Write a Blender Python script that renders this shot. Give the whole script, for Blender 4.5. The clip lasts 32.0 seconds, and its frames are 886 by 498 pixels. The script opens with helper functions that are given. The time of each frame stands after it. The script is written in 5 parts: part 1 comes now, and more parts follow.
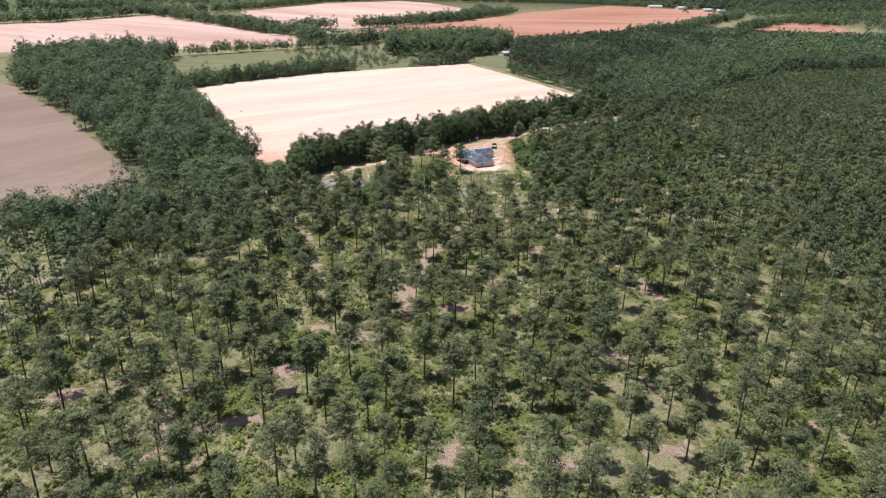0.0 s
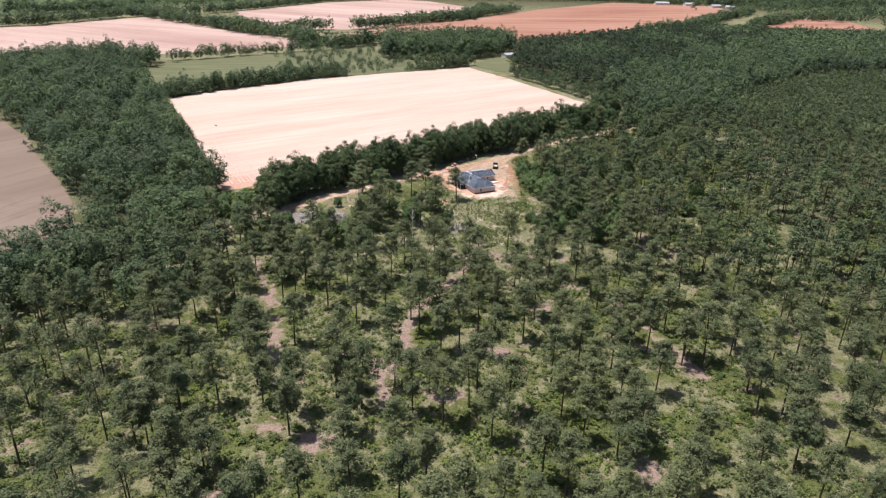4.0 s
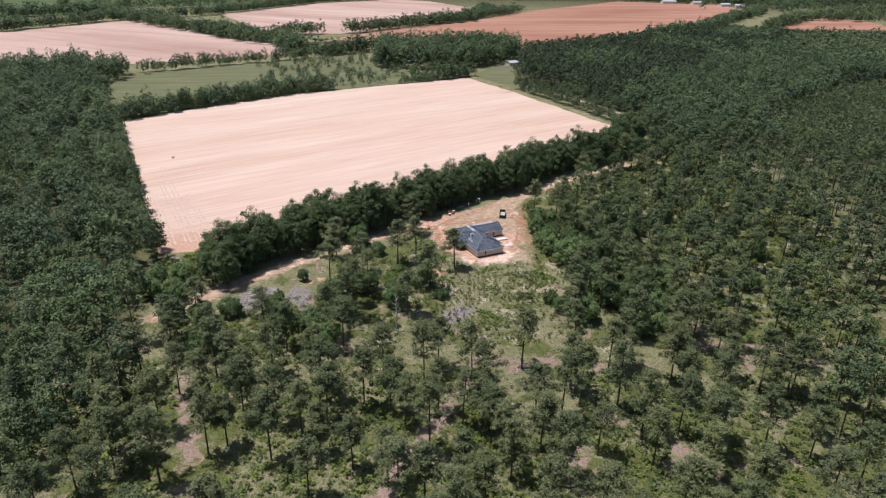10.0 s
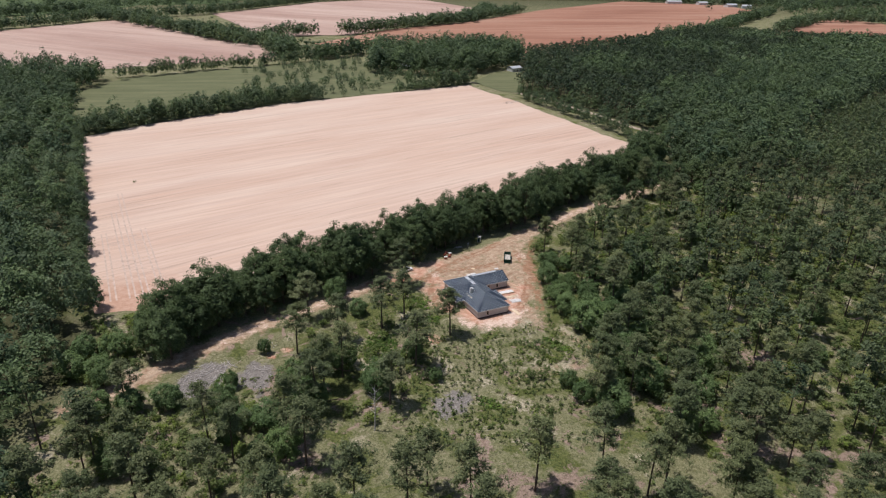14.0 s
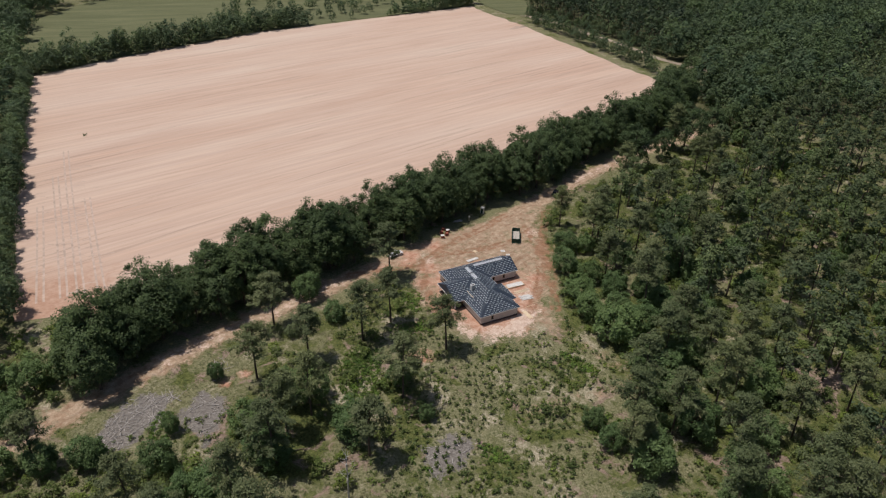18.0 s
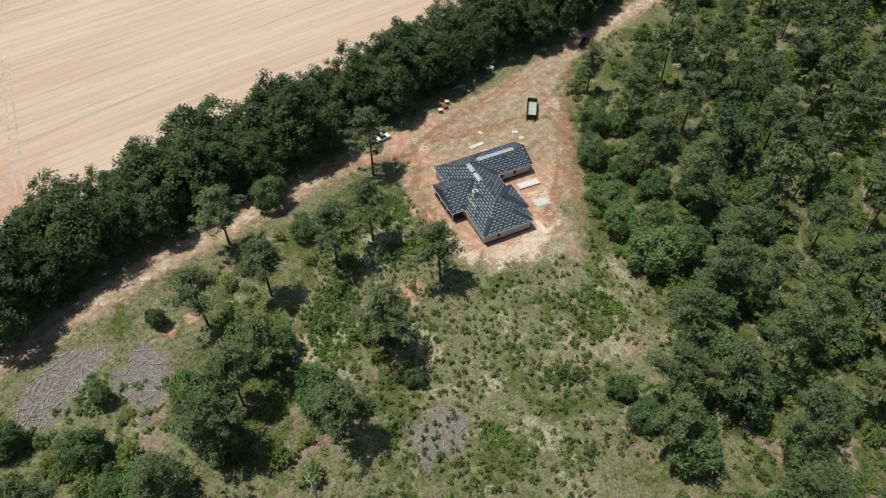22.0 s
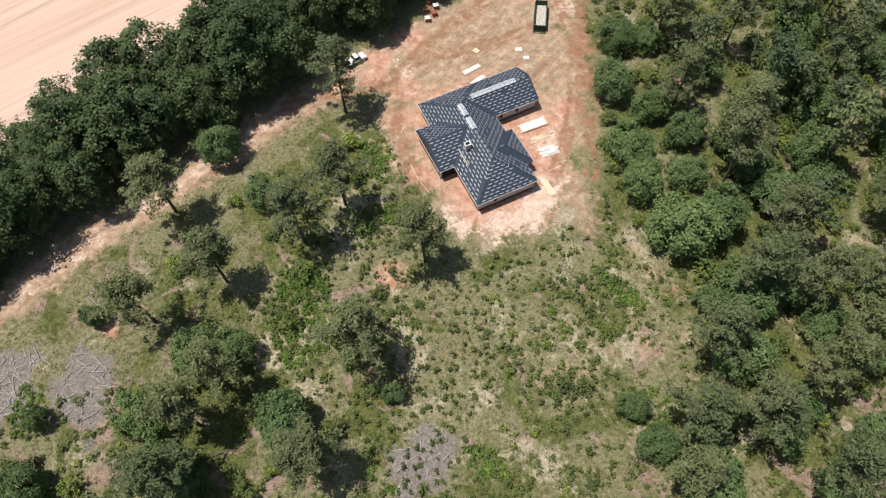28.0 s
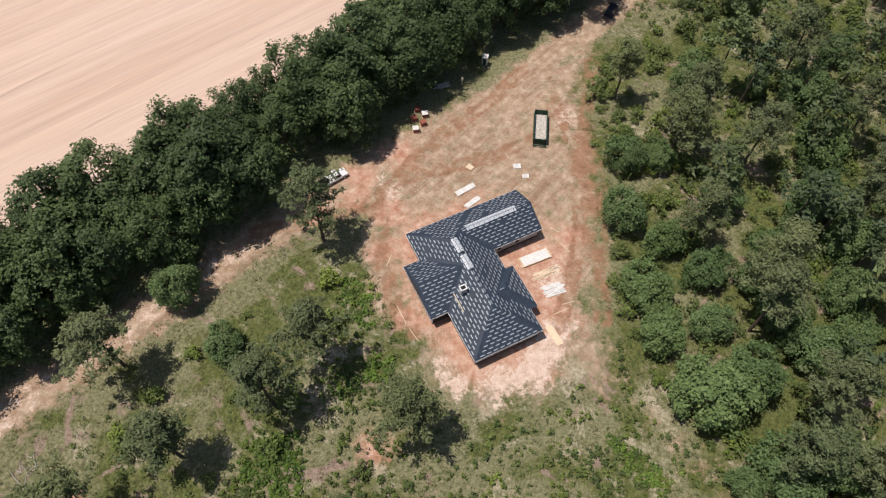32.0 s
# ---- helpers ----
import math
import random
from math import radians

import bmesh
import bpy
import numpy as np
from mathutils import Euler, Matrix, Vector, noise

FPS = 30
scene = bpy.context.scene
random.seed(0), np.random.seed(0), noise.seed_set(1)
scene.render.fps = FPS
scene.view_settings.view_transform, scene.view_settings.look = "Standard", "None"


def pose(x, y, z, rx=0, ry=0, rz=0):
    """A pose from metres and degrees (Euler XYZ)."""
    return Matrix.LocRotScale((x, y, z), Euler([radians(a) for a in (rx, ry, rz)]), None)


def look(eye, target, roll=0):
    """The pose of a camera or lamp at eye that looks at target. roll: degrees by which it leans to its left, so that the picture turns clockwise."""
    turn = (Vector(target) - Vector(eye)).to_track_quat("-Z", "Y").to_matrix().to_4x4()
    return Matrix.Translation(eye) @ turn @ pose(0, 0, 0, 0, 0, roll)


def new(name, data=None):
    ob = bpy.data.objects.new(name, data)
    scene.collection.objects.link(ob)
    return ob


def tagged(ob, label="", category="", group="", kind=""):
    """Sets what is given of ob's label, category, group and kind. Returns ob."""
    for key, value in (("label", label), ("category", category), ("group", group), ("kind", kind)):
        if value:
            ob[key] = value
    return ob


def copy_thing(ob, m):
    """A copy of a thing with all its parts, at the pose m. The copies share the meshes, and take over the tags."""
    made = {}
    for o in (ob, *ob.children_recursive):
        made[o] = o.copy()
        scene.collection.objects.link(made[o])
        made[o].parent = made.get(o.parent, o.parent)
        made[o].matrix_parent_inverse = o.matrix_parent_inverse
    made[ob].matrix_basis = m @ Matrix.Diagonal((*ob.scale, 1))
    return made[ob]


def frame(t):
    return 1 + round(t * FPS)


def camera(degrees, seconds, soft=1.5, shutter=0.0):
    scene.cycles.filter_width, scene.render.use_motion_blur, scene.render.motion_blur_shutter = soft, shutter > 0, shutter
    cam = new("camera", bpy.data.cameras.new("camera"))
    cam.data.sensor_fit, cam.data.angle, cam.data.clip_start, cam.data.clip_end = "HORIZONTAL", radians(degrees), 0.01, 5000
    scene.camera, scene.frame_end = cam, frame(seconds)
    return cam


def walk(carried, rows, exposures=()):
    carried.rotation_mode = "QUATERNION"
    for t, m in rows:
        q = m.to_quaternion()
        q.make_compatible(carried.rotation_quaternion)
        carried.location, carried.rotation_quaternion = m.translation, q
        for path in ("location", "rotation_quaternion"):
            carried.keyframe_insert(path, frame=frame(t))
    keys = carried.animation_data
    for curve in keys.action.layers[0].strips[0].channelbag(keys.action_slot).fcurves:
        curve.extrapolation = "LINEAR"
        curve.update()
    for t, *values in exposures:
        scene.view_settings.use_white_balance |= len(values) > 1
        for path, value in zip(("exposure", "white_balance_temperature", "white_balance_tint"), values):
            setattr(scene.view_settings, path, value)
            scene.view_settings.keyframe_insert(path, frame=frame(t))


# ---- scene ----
cam = camera(66.9, 32.0, 1.25)
PATH = [
    (0, (-27.089, -356.8, 100.46), (-27.037, -354.955, 99.689), 1.7),
    (0.5, (-25.986, -350.522, 100.361), (-25.938, -348.679, 99.587), 1.1),
    (1, (-24.916, -344.186, 100.3), (-24.871, -342.343, 99.526), 1.2),
    (1.5, (-23.92, -337.782, 100.271), (-23.877, -335.939, 99.496), 1.2),
    (2, (-23.061, -331.312, 100.293), (-23.02, -329.469, 99.517), 1.2),
    (2.5, (-22.464, -324.867, 100.36), (-22.425, -323.024, 99.584), 1.2),
    (3, (-22.056, -318.517, 100.473), (-22.016, -316.672, 99.701), 1.6),
    (3.5, (-21.503, -312.528, 100.455), (-21.464, -310.685, 99.679), 1.2),
    (5.5, (-20.457, -288.14, 100.941), (-20.419, -286.298, 100.163), 1.2),
    (6, (-20.129, -281.952, 101.182), (-20.091, -280.109, 100.405), 1.3),
    (6.5, (-19.64, -275.749, 101.457), (-19.604, -273.908, 100.678), 1.1),
    (7, (-19.322, -269.501, 101.75), (-19.286, -267.659, 100.971), 1.1),
    (7.5, (-19.204, -263.558, 102.106), (-19.168, -261.717, 101.326), 1.1),
    (8, (-19.266, -257.757, 102.481), (-19.228, -255.916, 101.7), 1.1),
    (8.5, (-19.019, -252.039, 102.847), (-18.982, -250.198, 102.066), 1.0),
    (9, (-18.686, -246.16, 103.077), (-18.649, -244.32, 102.296), 0.9),
    (9.5, (-18.272, -240.182, 103.227), (-18.236, -238.342, 102.444), 0.9),
    (10, (-17.746, -234.262, 103.29), (-17.711, -232.422, 102.507), 0.9),
    (10.5, (-17.189, -228.286, 103.25), (-17.155, -226.446, 102.467), 0.9),
    (11, (-16.779, -222.219, 103.279), (-16.745, -220.38, 102.494), 0.8),
    (11.5, (-16.727, -215.873, 103.281), (-16.691, -214.034, 102.496), 1.0),
    (12, (-16.672, -209.677, 103.265), (-16.635, -207.838, 102.48), 1.1),
    (12.5, (-16.606, -203.608, 103.307), (-16.568, -201.769, 102.522), 1.2),
    (13, (-16.158, -197.83, 103.474), (-16.122, -195.991, 102.688), 1.1),
    (13.5, (-15.684, -192.214, 103.809), (-15.649, -190.375, 103.023), 1.2),
    (14, (-15.278, -186.606, 104.023), (-15.242, -184.768, 103.236), 1.1),
    (14.5, (-14.808, -181.033, 104.104), (-14.774, -179.194, 103.317), 1.0),
    (16.5, (-13.796, -158.255, 104.069), (-13.761, -156.414, 103.288), 0.9),
    (17, (-13.527, -152.739, 104.235), (-13.493, -150.931, 103.38), 1.0),
    (17.5, (-12.901, -146.948, 104.426), (-12.869, -145.177, 103.498), 0.8),
    (18, (-12.116, -140.95, 104.65), (-12.091, -139.22, 103.647), 0.6),
    (18.5, (-11.261, -135.195, 104.653), (-11.243, -133.506, 103.582), 0.5),
    (19, (-10.377, -129.5, 104.469), (-10.367, -127.853, 103.335), 0.3),
    (19.5, (-9.373, -123.99, 104.163), (-9.374, -122.384, 102.971), 0.0),
    (20, (-8.681, -118.392, 103.869), (-8.689, -116.832, 102.618), -0.2),
    (20.5, (-8.311, -112.786, 103.649), (-8.323, -111.273, 102.341), -0.4),
    (21, (-8.024, -107.29, 103.473), (-8.038, -105.827, 102.109), -0.4),
    (21.5, (-7.771, -101.775, 103.282), (-7.787, -100.364, 101.864), -0.5),
    (22, (-7.446, -96.311, 103.102), (-7.464, -94.955, 101.632), -0.7),
    (22.5, (-6.983, -91.052, 103.017), (-7.005, -89.751, 101.498), -0.8),
    (23, (-6.567, -85.784, 102.91), (-6.593, -84.546, 101.34), -1.1),
    (23.5, (-6.397, -81.216, 102.86), (-6.422, -80.041, 101.241), -1.1),
    (24, (-6.238, -77.424, 102.845), (-6.262, -76.312, 101.183), -1.2),
    (24.5, (-5.788, -74.0, 102.688), (-5.815, -72.958, 100.981), -1.4),
    (25, (-5.292, -71.287, 102.481), (-5.322, -70.318, 100.732), -1.8),
    (25.5, (-4.993, -69.401, 102.294), (-5.023, -68.464, 100.527), -1.7),
    (27.5, (-4.377, -64.34, 101.618), (-4.411, -63.404, 99.851), -2.1),
    (28, (-4.054, -61.779, 101.324), (-4.091, -60.836, 99.561), -2.3),
    (28.5, (-4.047, -58.655, 100.975), (-4.081, -57.705, 99.215), -2.2),
    (29, (-4.51, -55.324, 100.46), (-4.533, -54.361, 98.708), -1.7),
    (29.5, (-4.829, -52.105, 100.037), (-4.844, -51.124, 98.294), -1.2),
    (30, (-5.035, -49.018, 99.654), (-5.043, -48.02, 97.92), -0.7),
    (30.5, (-5.389, -45.906, 99.166), (-5.388, -44.893, 97.441), -0.1),
    (31, (-5.873, -42.93, 98.676), (-5.86, -41.906, 96.958), 0.7),
    (31.5, (-6.271, -40.029, 98.245), (-6.247, -39.003, 96.528), 1.2),
    (32, (-6.561, -37.106, 97.882), (-6.529, -36.089, 96.16), 1.4),
]
EXPOSURES = [(0, 0.42, 6300, 19), (3, 0.38, 6300, 19), (6, 0.23, 6300, 18), (9, 0.09, 6200, 18), (13, -0.18, 6250, 16), (17, -0.44, 6500, 14), (19, -0.57, 6600, 12), (21, -0.40, 6600, 2), (22.5, -0.16, 6550, 0), (24, 0.05, 6650, 3), (28, 0.1, 6750, 14), (32, -0.12, 6700, 15)]
walk(cam, [(t, look(e, g, r)) for t, e, g, r in PATH], EXPOSURES)

# ---- light ----
SUN_ELEV, SUN_AZ = 72.0, -82.0          # azimuth from +y towards +x
world = bpy.data.worlds.new("world")
scene.world = world
world.use_nodes = True
wn = world.node_tree
sky = wn.nodes.new("ShaderNodeTexSky")
sky.sky_type = "NISHITA"
sky.sun_disc = False
sky.sun_elevation, sky.sun_rotation = radians(SUN_ELEV), radians(SUN_AZ)
sky.air_density, sky.dust_density = 1.0, 1.2
wn.links.new(sky.outputs[0], wn.nodes["Background"].inputs[0])
wn.nodes["Background"].inputs[1].default_value = 0.080
sun_data = bpy.data.lights.new("sun", "SUN")
sun_data.energy, sun_data.angle, sun_data.color = 4.4, radians(0.53), (1.0, 0.965, 0.915)
sun = new("sun", sun_data)
_d = Vector((math.sin(radians(SUN_AZ)) * math.cos(radians(SUN_ELEV)), math.cos(radians(SUN_AZ)) * math.cos(radians(SUN_ELEV)), math.sin(radians(SUN_ELEV))))
sun.matrix_world = look(_d * 300, (0, 0, 0))
scene.view_settings.exposure = 0.0

# ---- materials ----


class Mat:
    """A node material with a few shorthand builders."""

    def __init__(self, name, rough=0.85, metal=0.0, spec=0.3):
        self.m = bpy.data.materials.new(name)
        self.m.use_nodes = True
        self.n, self.l = self.m.node_tree.nodes, self.m.node_tree.links
        self.b = self.n["Principled BSDF"]
        self.b.inputs["Roughness"].default_value = rough
        self.b.inputs["Metallic"].default_value = metal
        self.b.inputs["Specular IOR Level"].default_value = spec

    def pos(self):
        return self.n.new("ShaderNodeNewGeometry").outputs["Position"]

    def local(self):
        return self.n.new("ShaderNodeTexCoord").outputs["Object"]

    def noise(self, scale, detail=4, rough=0.6, vec=None, stretch=None, dist=0.0):
        t = self.n.new("ShaderNodeTexNoise")
        t.inputs["Scale"].default_value, t.inputs["Detail"].default_value = scale, detail
        t.inputs["Roughness"].default_value, t.inputs["Distortion"].default_value = rough, dist
        vec = vec or self.pos()
        if stretch:
            mp = self.n.new("ShaderNodeMapping")
            mp.vector_type = "TEXTURE"
            mp.inputs["Rotation"].default_value = (0, 0, radians(stretch[0]))
            mp.inputs["Scale"].default_value = (1 / stretch[1], 1 / stretch[2], 1)
            self.l.new(vec, mp.inputs[0])
            vec = mp.outputs[0]
        self.l.new(vec, t.inputs["Vector"])
        return t.outputs["Fac"]

    def ramp(self, fac, stops):
        r = self.n.new("ShaderNodeValToRGB")
        while len(r.color_ramp.elements) < len(stops):
            r.color_ramp.elements.new(0.5)
        for e, (p, c) in zip(r.color_ramp.elements, stops):
            e.position, e.color = p, (*c, 1) if len(c) == 3 else c
        self.l.new(fac, r.inputs[0])
        return r.outputs[0]

    def gate(self, fac, lo, hi):
        r = self.n.new("ShaderNodeMapRange")
        r.interpolation_type = "SMOOTHSTEP"
        r.inputs["From Min"].default_value, r.inputs["From Max"].default_value = lo, hi
        self.l.new(fac, r.inputs[0])
        return r.outputs[0]

    def mix(self, fac, a, b, mode="MIX"):
        x = self.n.new("ShaderNodeMix")
        x.data_type, x.blend_type = "RGBA", mode
        if isinstance(fac, (int, float)):
            x.inputs[0].default_value = fac
        else:
            self.l.new(fac, x.inputs[0])
        for s, v in ((x.inputs[6], a), (x.inputs[7], b)):
            if isinstance(v, tuple):
                s.default_value = (*v, 1)
            else:
                self.l.new(v, s)
        return x.outputs[2]

    def maths(self, op, a, b=0.0):
        x = self.n.new("ShaderNodeMath")
        x.operation = op
        for s, v in zip(x.inputs, (a, b)):
            if isinstance(v, (int, float)):
                s.default_value = v
            else:
                self.l.new(v, s)
        return x.outputs[0]

    def attr(self, name):
        a = self.n.new("ShaderNodeAttribute")
        a.attribute_name = name
        return a.outputs["Fac"]

    def rnd(self):
        return self.n.new("ShaderNodeObjectInfo").outputs["Random"]

    def island(self):
        return self.n.new("ShaderNodeNewGeometry").outputs["Random Per Island"]

    def color(self, c):
        if isinstance(c, tuple):
            self.b.inputs["Base Color"].default_value = (*c, 1)
        else:
            self.l.new(c, self.b.inputs["Base Color"])
        return self

    def bump(self, fac, strength=0.4, dist=0.05):
        b = self.n.new("ShaderNodeBump")
        b.inputs["Strength"].default_value, b.inputs["Distance"].default_value = strength, dist
        self.l.new(fac, b.inputs["Height"])
        self.l.new(b.outputs[0], self.b.inputs["Normal"])
        return self


def plain(name, c, rough=0.7, metal=0.0, var=0.15, scale=3.0):
    k = Mat(name, rough, metal)
    f = k.noise(scale, 4, vec=k.local())
    lo = tuple(x * (1 - var) for x in c)
    hi = tuple(min(1, x * (1 + var)) for x in c)
    k.color(k.ramp(f, [(0.3, lo), (0.7, hi)]))
    k.bump(k.noise(scale * 8, 3, vec=k.local()), 0.2, 0.01)
    return k.m


def foliage(name, dark, light, sun_c, per_object=True, straw=False, fresh=None):
    k = Mat(name, 0.6, 0.0, 0.25)
    dark, sun_c = [tuple(0.58 * p + 0.42 * q for p, q in zip(e, light)) for e in (dark, sun_c)]
    c = k.ramp(k.island(), [(0.0, dark), (0.55, light), (1.0, sun_c)])
    if straw:
        c = k.mix(k.gate(k.noise(0.07, 6, 0.68, dist=0.6), 0.49, 0.57), c, k.ramp(k.island(), [(0.0, (0.070, 0.105, 0.034)), (1.0, (0.180, 0.230, 0.085))]))
    if fresh:
        c = k.mix(k.gate(k.noise(0.11, 4, 0.7), 0.50, 0.60), c, k.ramp(k.island(), [(0.0, tuple(x * 0.55 for x in fresh)), (1.0, tuple(x * 1.3 for x in fresh))]))
    big = k.ramp(k.noise(0.045, 3), [(0.3, (0.78, 0.80, 0.76)), (0.7, (1.25, 1.2, 1.18))])
    c = k.mix(1.0, c, big, "MULTIPLY")
    if per_object:
        tint = k.ramp(k.rnd(), [(0.0, (0.80, 0.86, 0.84)), (0.5, (1.0, 1.0, 1.0)), (1.0, (1.10, 1.09, 1.0))])
        c = k.mix(1.0, c, tint, "MULTIPLY")
    else:
        tint = k.ramp(k.attr("tone"), [(0.0, (0.68, 0.78, 0.80)), (0.5, (1.0, 1.0, 1.0)), (0.85, (1.14, 1.17, 1.0)), (1.0, (1.24, 1.28, 1.10))])
        c = k.mix(1.0, c, tint, "MULTIPLY")
    k.color(c)
    tr = k.n.new("ShaderNodeBsdfTranslucent")
    k.l.new(c, tr.inputs[0])
    add = k.n.new("ShaderNodeMixShader")
    add.inputs[0].default_value = 0.26
    k.l.new(k.b.outputs[0], add.inputs[1])
    k.l.new(tr.outputs[0], add.inputs[2])
    k.l.new(add.outputs[0], k.n["Material Output"].inputs[0])
    return k.m


def ground_material():
    k = Mat("rough grass and red soil", 0.95, 0, 0.1)
    grass = k.ramp(k.noise(1.9, 8, 0.80), [(0.33, (0.040, 0.048, 0.019)), (0.44, (0.152, 0.158, 0.074)), (0.57, (0.268, 0.250, 0.142)), (0.72, (0.42, 0.372, 0.245))])
    green = k.ramp(k.noise(1.7, 6, 0.75), [(0.32, (0.038, 0.048, 0.016)), (0.50, (0.110, 0.126, 0.040)), (0.70, (0.210, 0.216, 0.080))])
    c = k.mix(k.gate(k.maths("ADD", k.noise(0.07, 6, 0.68, dist=0.6), k.maths("MULTIPLY", k.attr("lush"), 0.09)), 0.515, 0.60), grass, green)
    straw = k.ramp(k.noise(1.9, 6, 0.75), [(0.32, (0.14, 0.13, 0.07)), (0.46, (0.36, 0.315, 0.21)), (0.64, (0.58, 0.51, 0.385))])
    mask = k.maths("ADD", k.noise(0.10, 6, 0.72, dist=0.4), k.maths("MULTIPLY", k.maths("SUBTRACT", k.attr("straw"), k.attr("stand")), 0.06))
    c = k.mix(k.gate(mask, 0.56, 0.68), c, straw)
    litter = k.ramp(k.noise(1.6, 6, 0.75), [(0.3, (0.16, 0.108, 0.078)), (0.7, (0.44, 0.335, 0.262))])
    c = k.mix(k.gate(k.maths("ADD", k.noise(0.15, 7, 0.70, dist=0.8), k.maths("SUBTRACT", k.maths("MULTIPLY", k.attr("bare"), 0.17), 0.01)), 0.56, 0.64), c, litter)
    soil = k.ramp(k.noise(0.55, 8, 0.78), [(0.28, (0.22, 0.125, 0.078)), (0.42, (0.37, 0.248, 0.165)), (0.55, (0.48, 0.362, 0.258)), (0.72, (0.66, 0.55, 0.43))])
    streak = k.ramp(k.noise(1.0, 6, 0.72, stretch=(48, 0.05, 0.6)), [(0.34, (0.55, 0.43, 0.36)), (0.48, (1.0, 0.97, 0.94)), (0.66, (1.25, 1.22, 1.2))])
    soil = k.mix(0.6, soil, streak, "MULTIPLY")
    weeds = k.gate(k.noise(0.62, 8, 0.82), 0.52, 0.60)
    dry = k.ramp(k.noise(2.2, 7, 0.8), [(0.3, (0.17, 0.145, 0.085)), (0.55, (0.34, 0.28, 0.185)), (0.72, (0.50, 0.42, 0.30))])
    soil = k.mix(k.maths("MULTIPLY", weeds, 0.7), soil, dry)
    mask = k.maths("ADD", k.attr("soil"), k.maths("MULTIPLY", k.maths("SUBTRACT", k.noise(0.30, 9, 0.80), 0.5), 2.1))
    c = k.mix(k.gate(mask, 0.34, 0.74), c, soil)
    red = k.ramp(k.noise(0.6, 8, 0.76), [(0.28, (0.33, 0.145, 0.085)), (0.44, (0.50, 0.265, 0.175)), (0.58, (0.62, 0.41, 0.30)), (0.72, (0.76, 0.60, 0.50))])
    mask = k.maths("ADD", k.attr("red"), k.maths("MULTIPLY", k.maths("SUBTRACT", k.noise(0.24, 9, 0.80), 0.5), 2.0))
    c = k.mix(k.gate(mask, 0.36, 0.82), c, red)
    pale = k.ramp(k.noise(1.0, 8, 0.8), [(0.3, (0.50, 0.33, 0.235)), (0.5, (0.70, 0.53, 0.42)), (0.68, (0.84, 0.73, 0.63))])
    mask = k.maths("ADD", k.attr("pale"), k.maths("MULTIPLY", k.maths("SUBTRACT", k.noise(0.4, 9, 0.82), 0.5), 2.2))
    c = k.mix(k.gate(mask, 0.42, 0.62), c, pale)
    ash = k.ramp(k.noise(1.7, 7, 0.82), [(0.3, (0.10, 0.086, 0.072)), (0.50, (0.225, 0.202, 0.178)), (0.70, (0.39, 0.36, 0.32))])
    mask = k.maths("ADD", k.attr("ash"), k.maths("MULTIPLY", k.maths("SUBTRACT", k.noise(0.22, 8, 0.78), 0.5), 2.2))
    c = k.mix(k.gate(mask, 0.42, 0.60), c, ash)
    rut = k.ramp(k.noise(0.7, 8, 0.78), [(0.3, (0.17, 0.082, 0.048)), (0.55, (0.36, 0.195, 0.115)), (0.72, (0.52, 0.34, 0.235))])
    mask = k.maths("ADD", k.attr("rut"), k.maths("MULTIPLY", k.maths("SUBTRACT", k.noise(0.33, 8, 0.8), 0.5), 2.0))
    c = k.mix(k.maths("MULTIPLY", k.gate(mask, 0.42, 0.80), 0.85), c, rut)
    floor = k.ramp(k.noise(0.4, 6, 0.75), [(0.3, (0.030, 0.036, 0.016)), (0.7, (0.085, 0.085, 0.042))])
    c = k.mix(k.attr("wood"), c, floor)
    k.color(c)
    k.bump(k.noise(2.4, 7, 0.8), 0.7, 0.4)
    return k.m


def field_material(name, lo, mid, hi, angle, furrow=0.35, patch=0.008, corner=False):
    k = Mat(name, 0.95, 0, 0.1)
    c = k.ramp(k.noise(1.0, 7, 0.62, stretch=(angle, patch * 0.5, patch * 3.0)), [(0.34, lo), (0.52, mid), (0.68, hi)])
    rows = k.noise(1.0, 4, 0.65, stretch=(angle, 0.012, 0.5))
    c = k.mix(0.55, c, k.ramp(rows, [(0.35, tuple(x * 0.72 for x in mid)), (0.65, tuple(min(1, x * 1.22) for x in mid))]), "OVERLAY")
    fine = k.noise(1.0, 5, 0.7, stretch=(angle, 0.05, 1.6))
    c = k.mix(furrow, c, k.ramp(fine, [(0.3, lo), (0.7, hi)]))
    thin = k.gate(k.noise(1.0, 5, 0.7, stretch=(angle + 4, 0.008, 0.42)), 0.59, 0.64)
    c = k.mix(k.maths("MULTIPLY", thin, 0.4), c, tuple(x * 0.66 for x in lo))
    if corner:
        worn = k.ramp(k.noise(0.5, 6, 0.75), [(0.3, tuple(a * b for a, b in zip(lo, (0.85, 0.66, 0.56)))), (0.7, tuple(a * b for a, b in zip(mid, (0.98, 0.84, 0.76))))])
        c = k.mix(k.gate(k.maths("ADD", k.attr("worn"), k.maths("MULTIPLY", k.maths("SUBTRACT", k.noise(0.12, 6, 0.7), 0.5), 1.2)), 0.3, 0.8), c, worn)
    k.color(c)
    k.bump(fine, 0.5, 0.15)
    return k.m


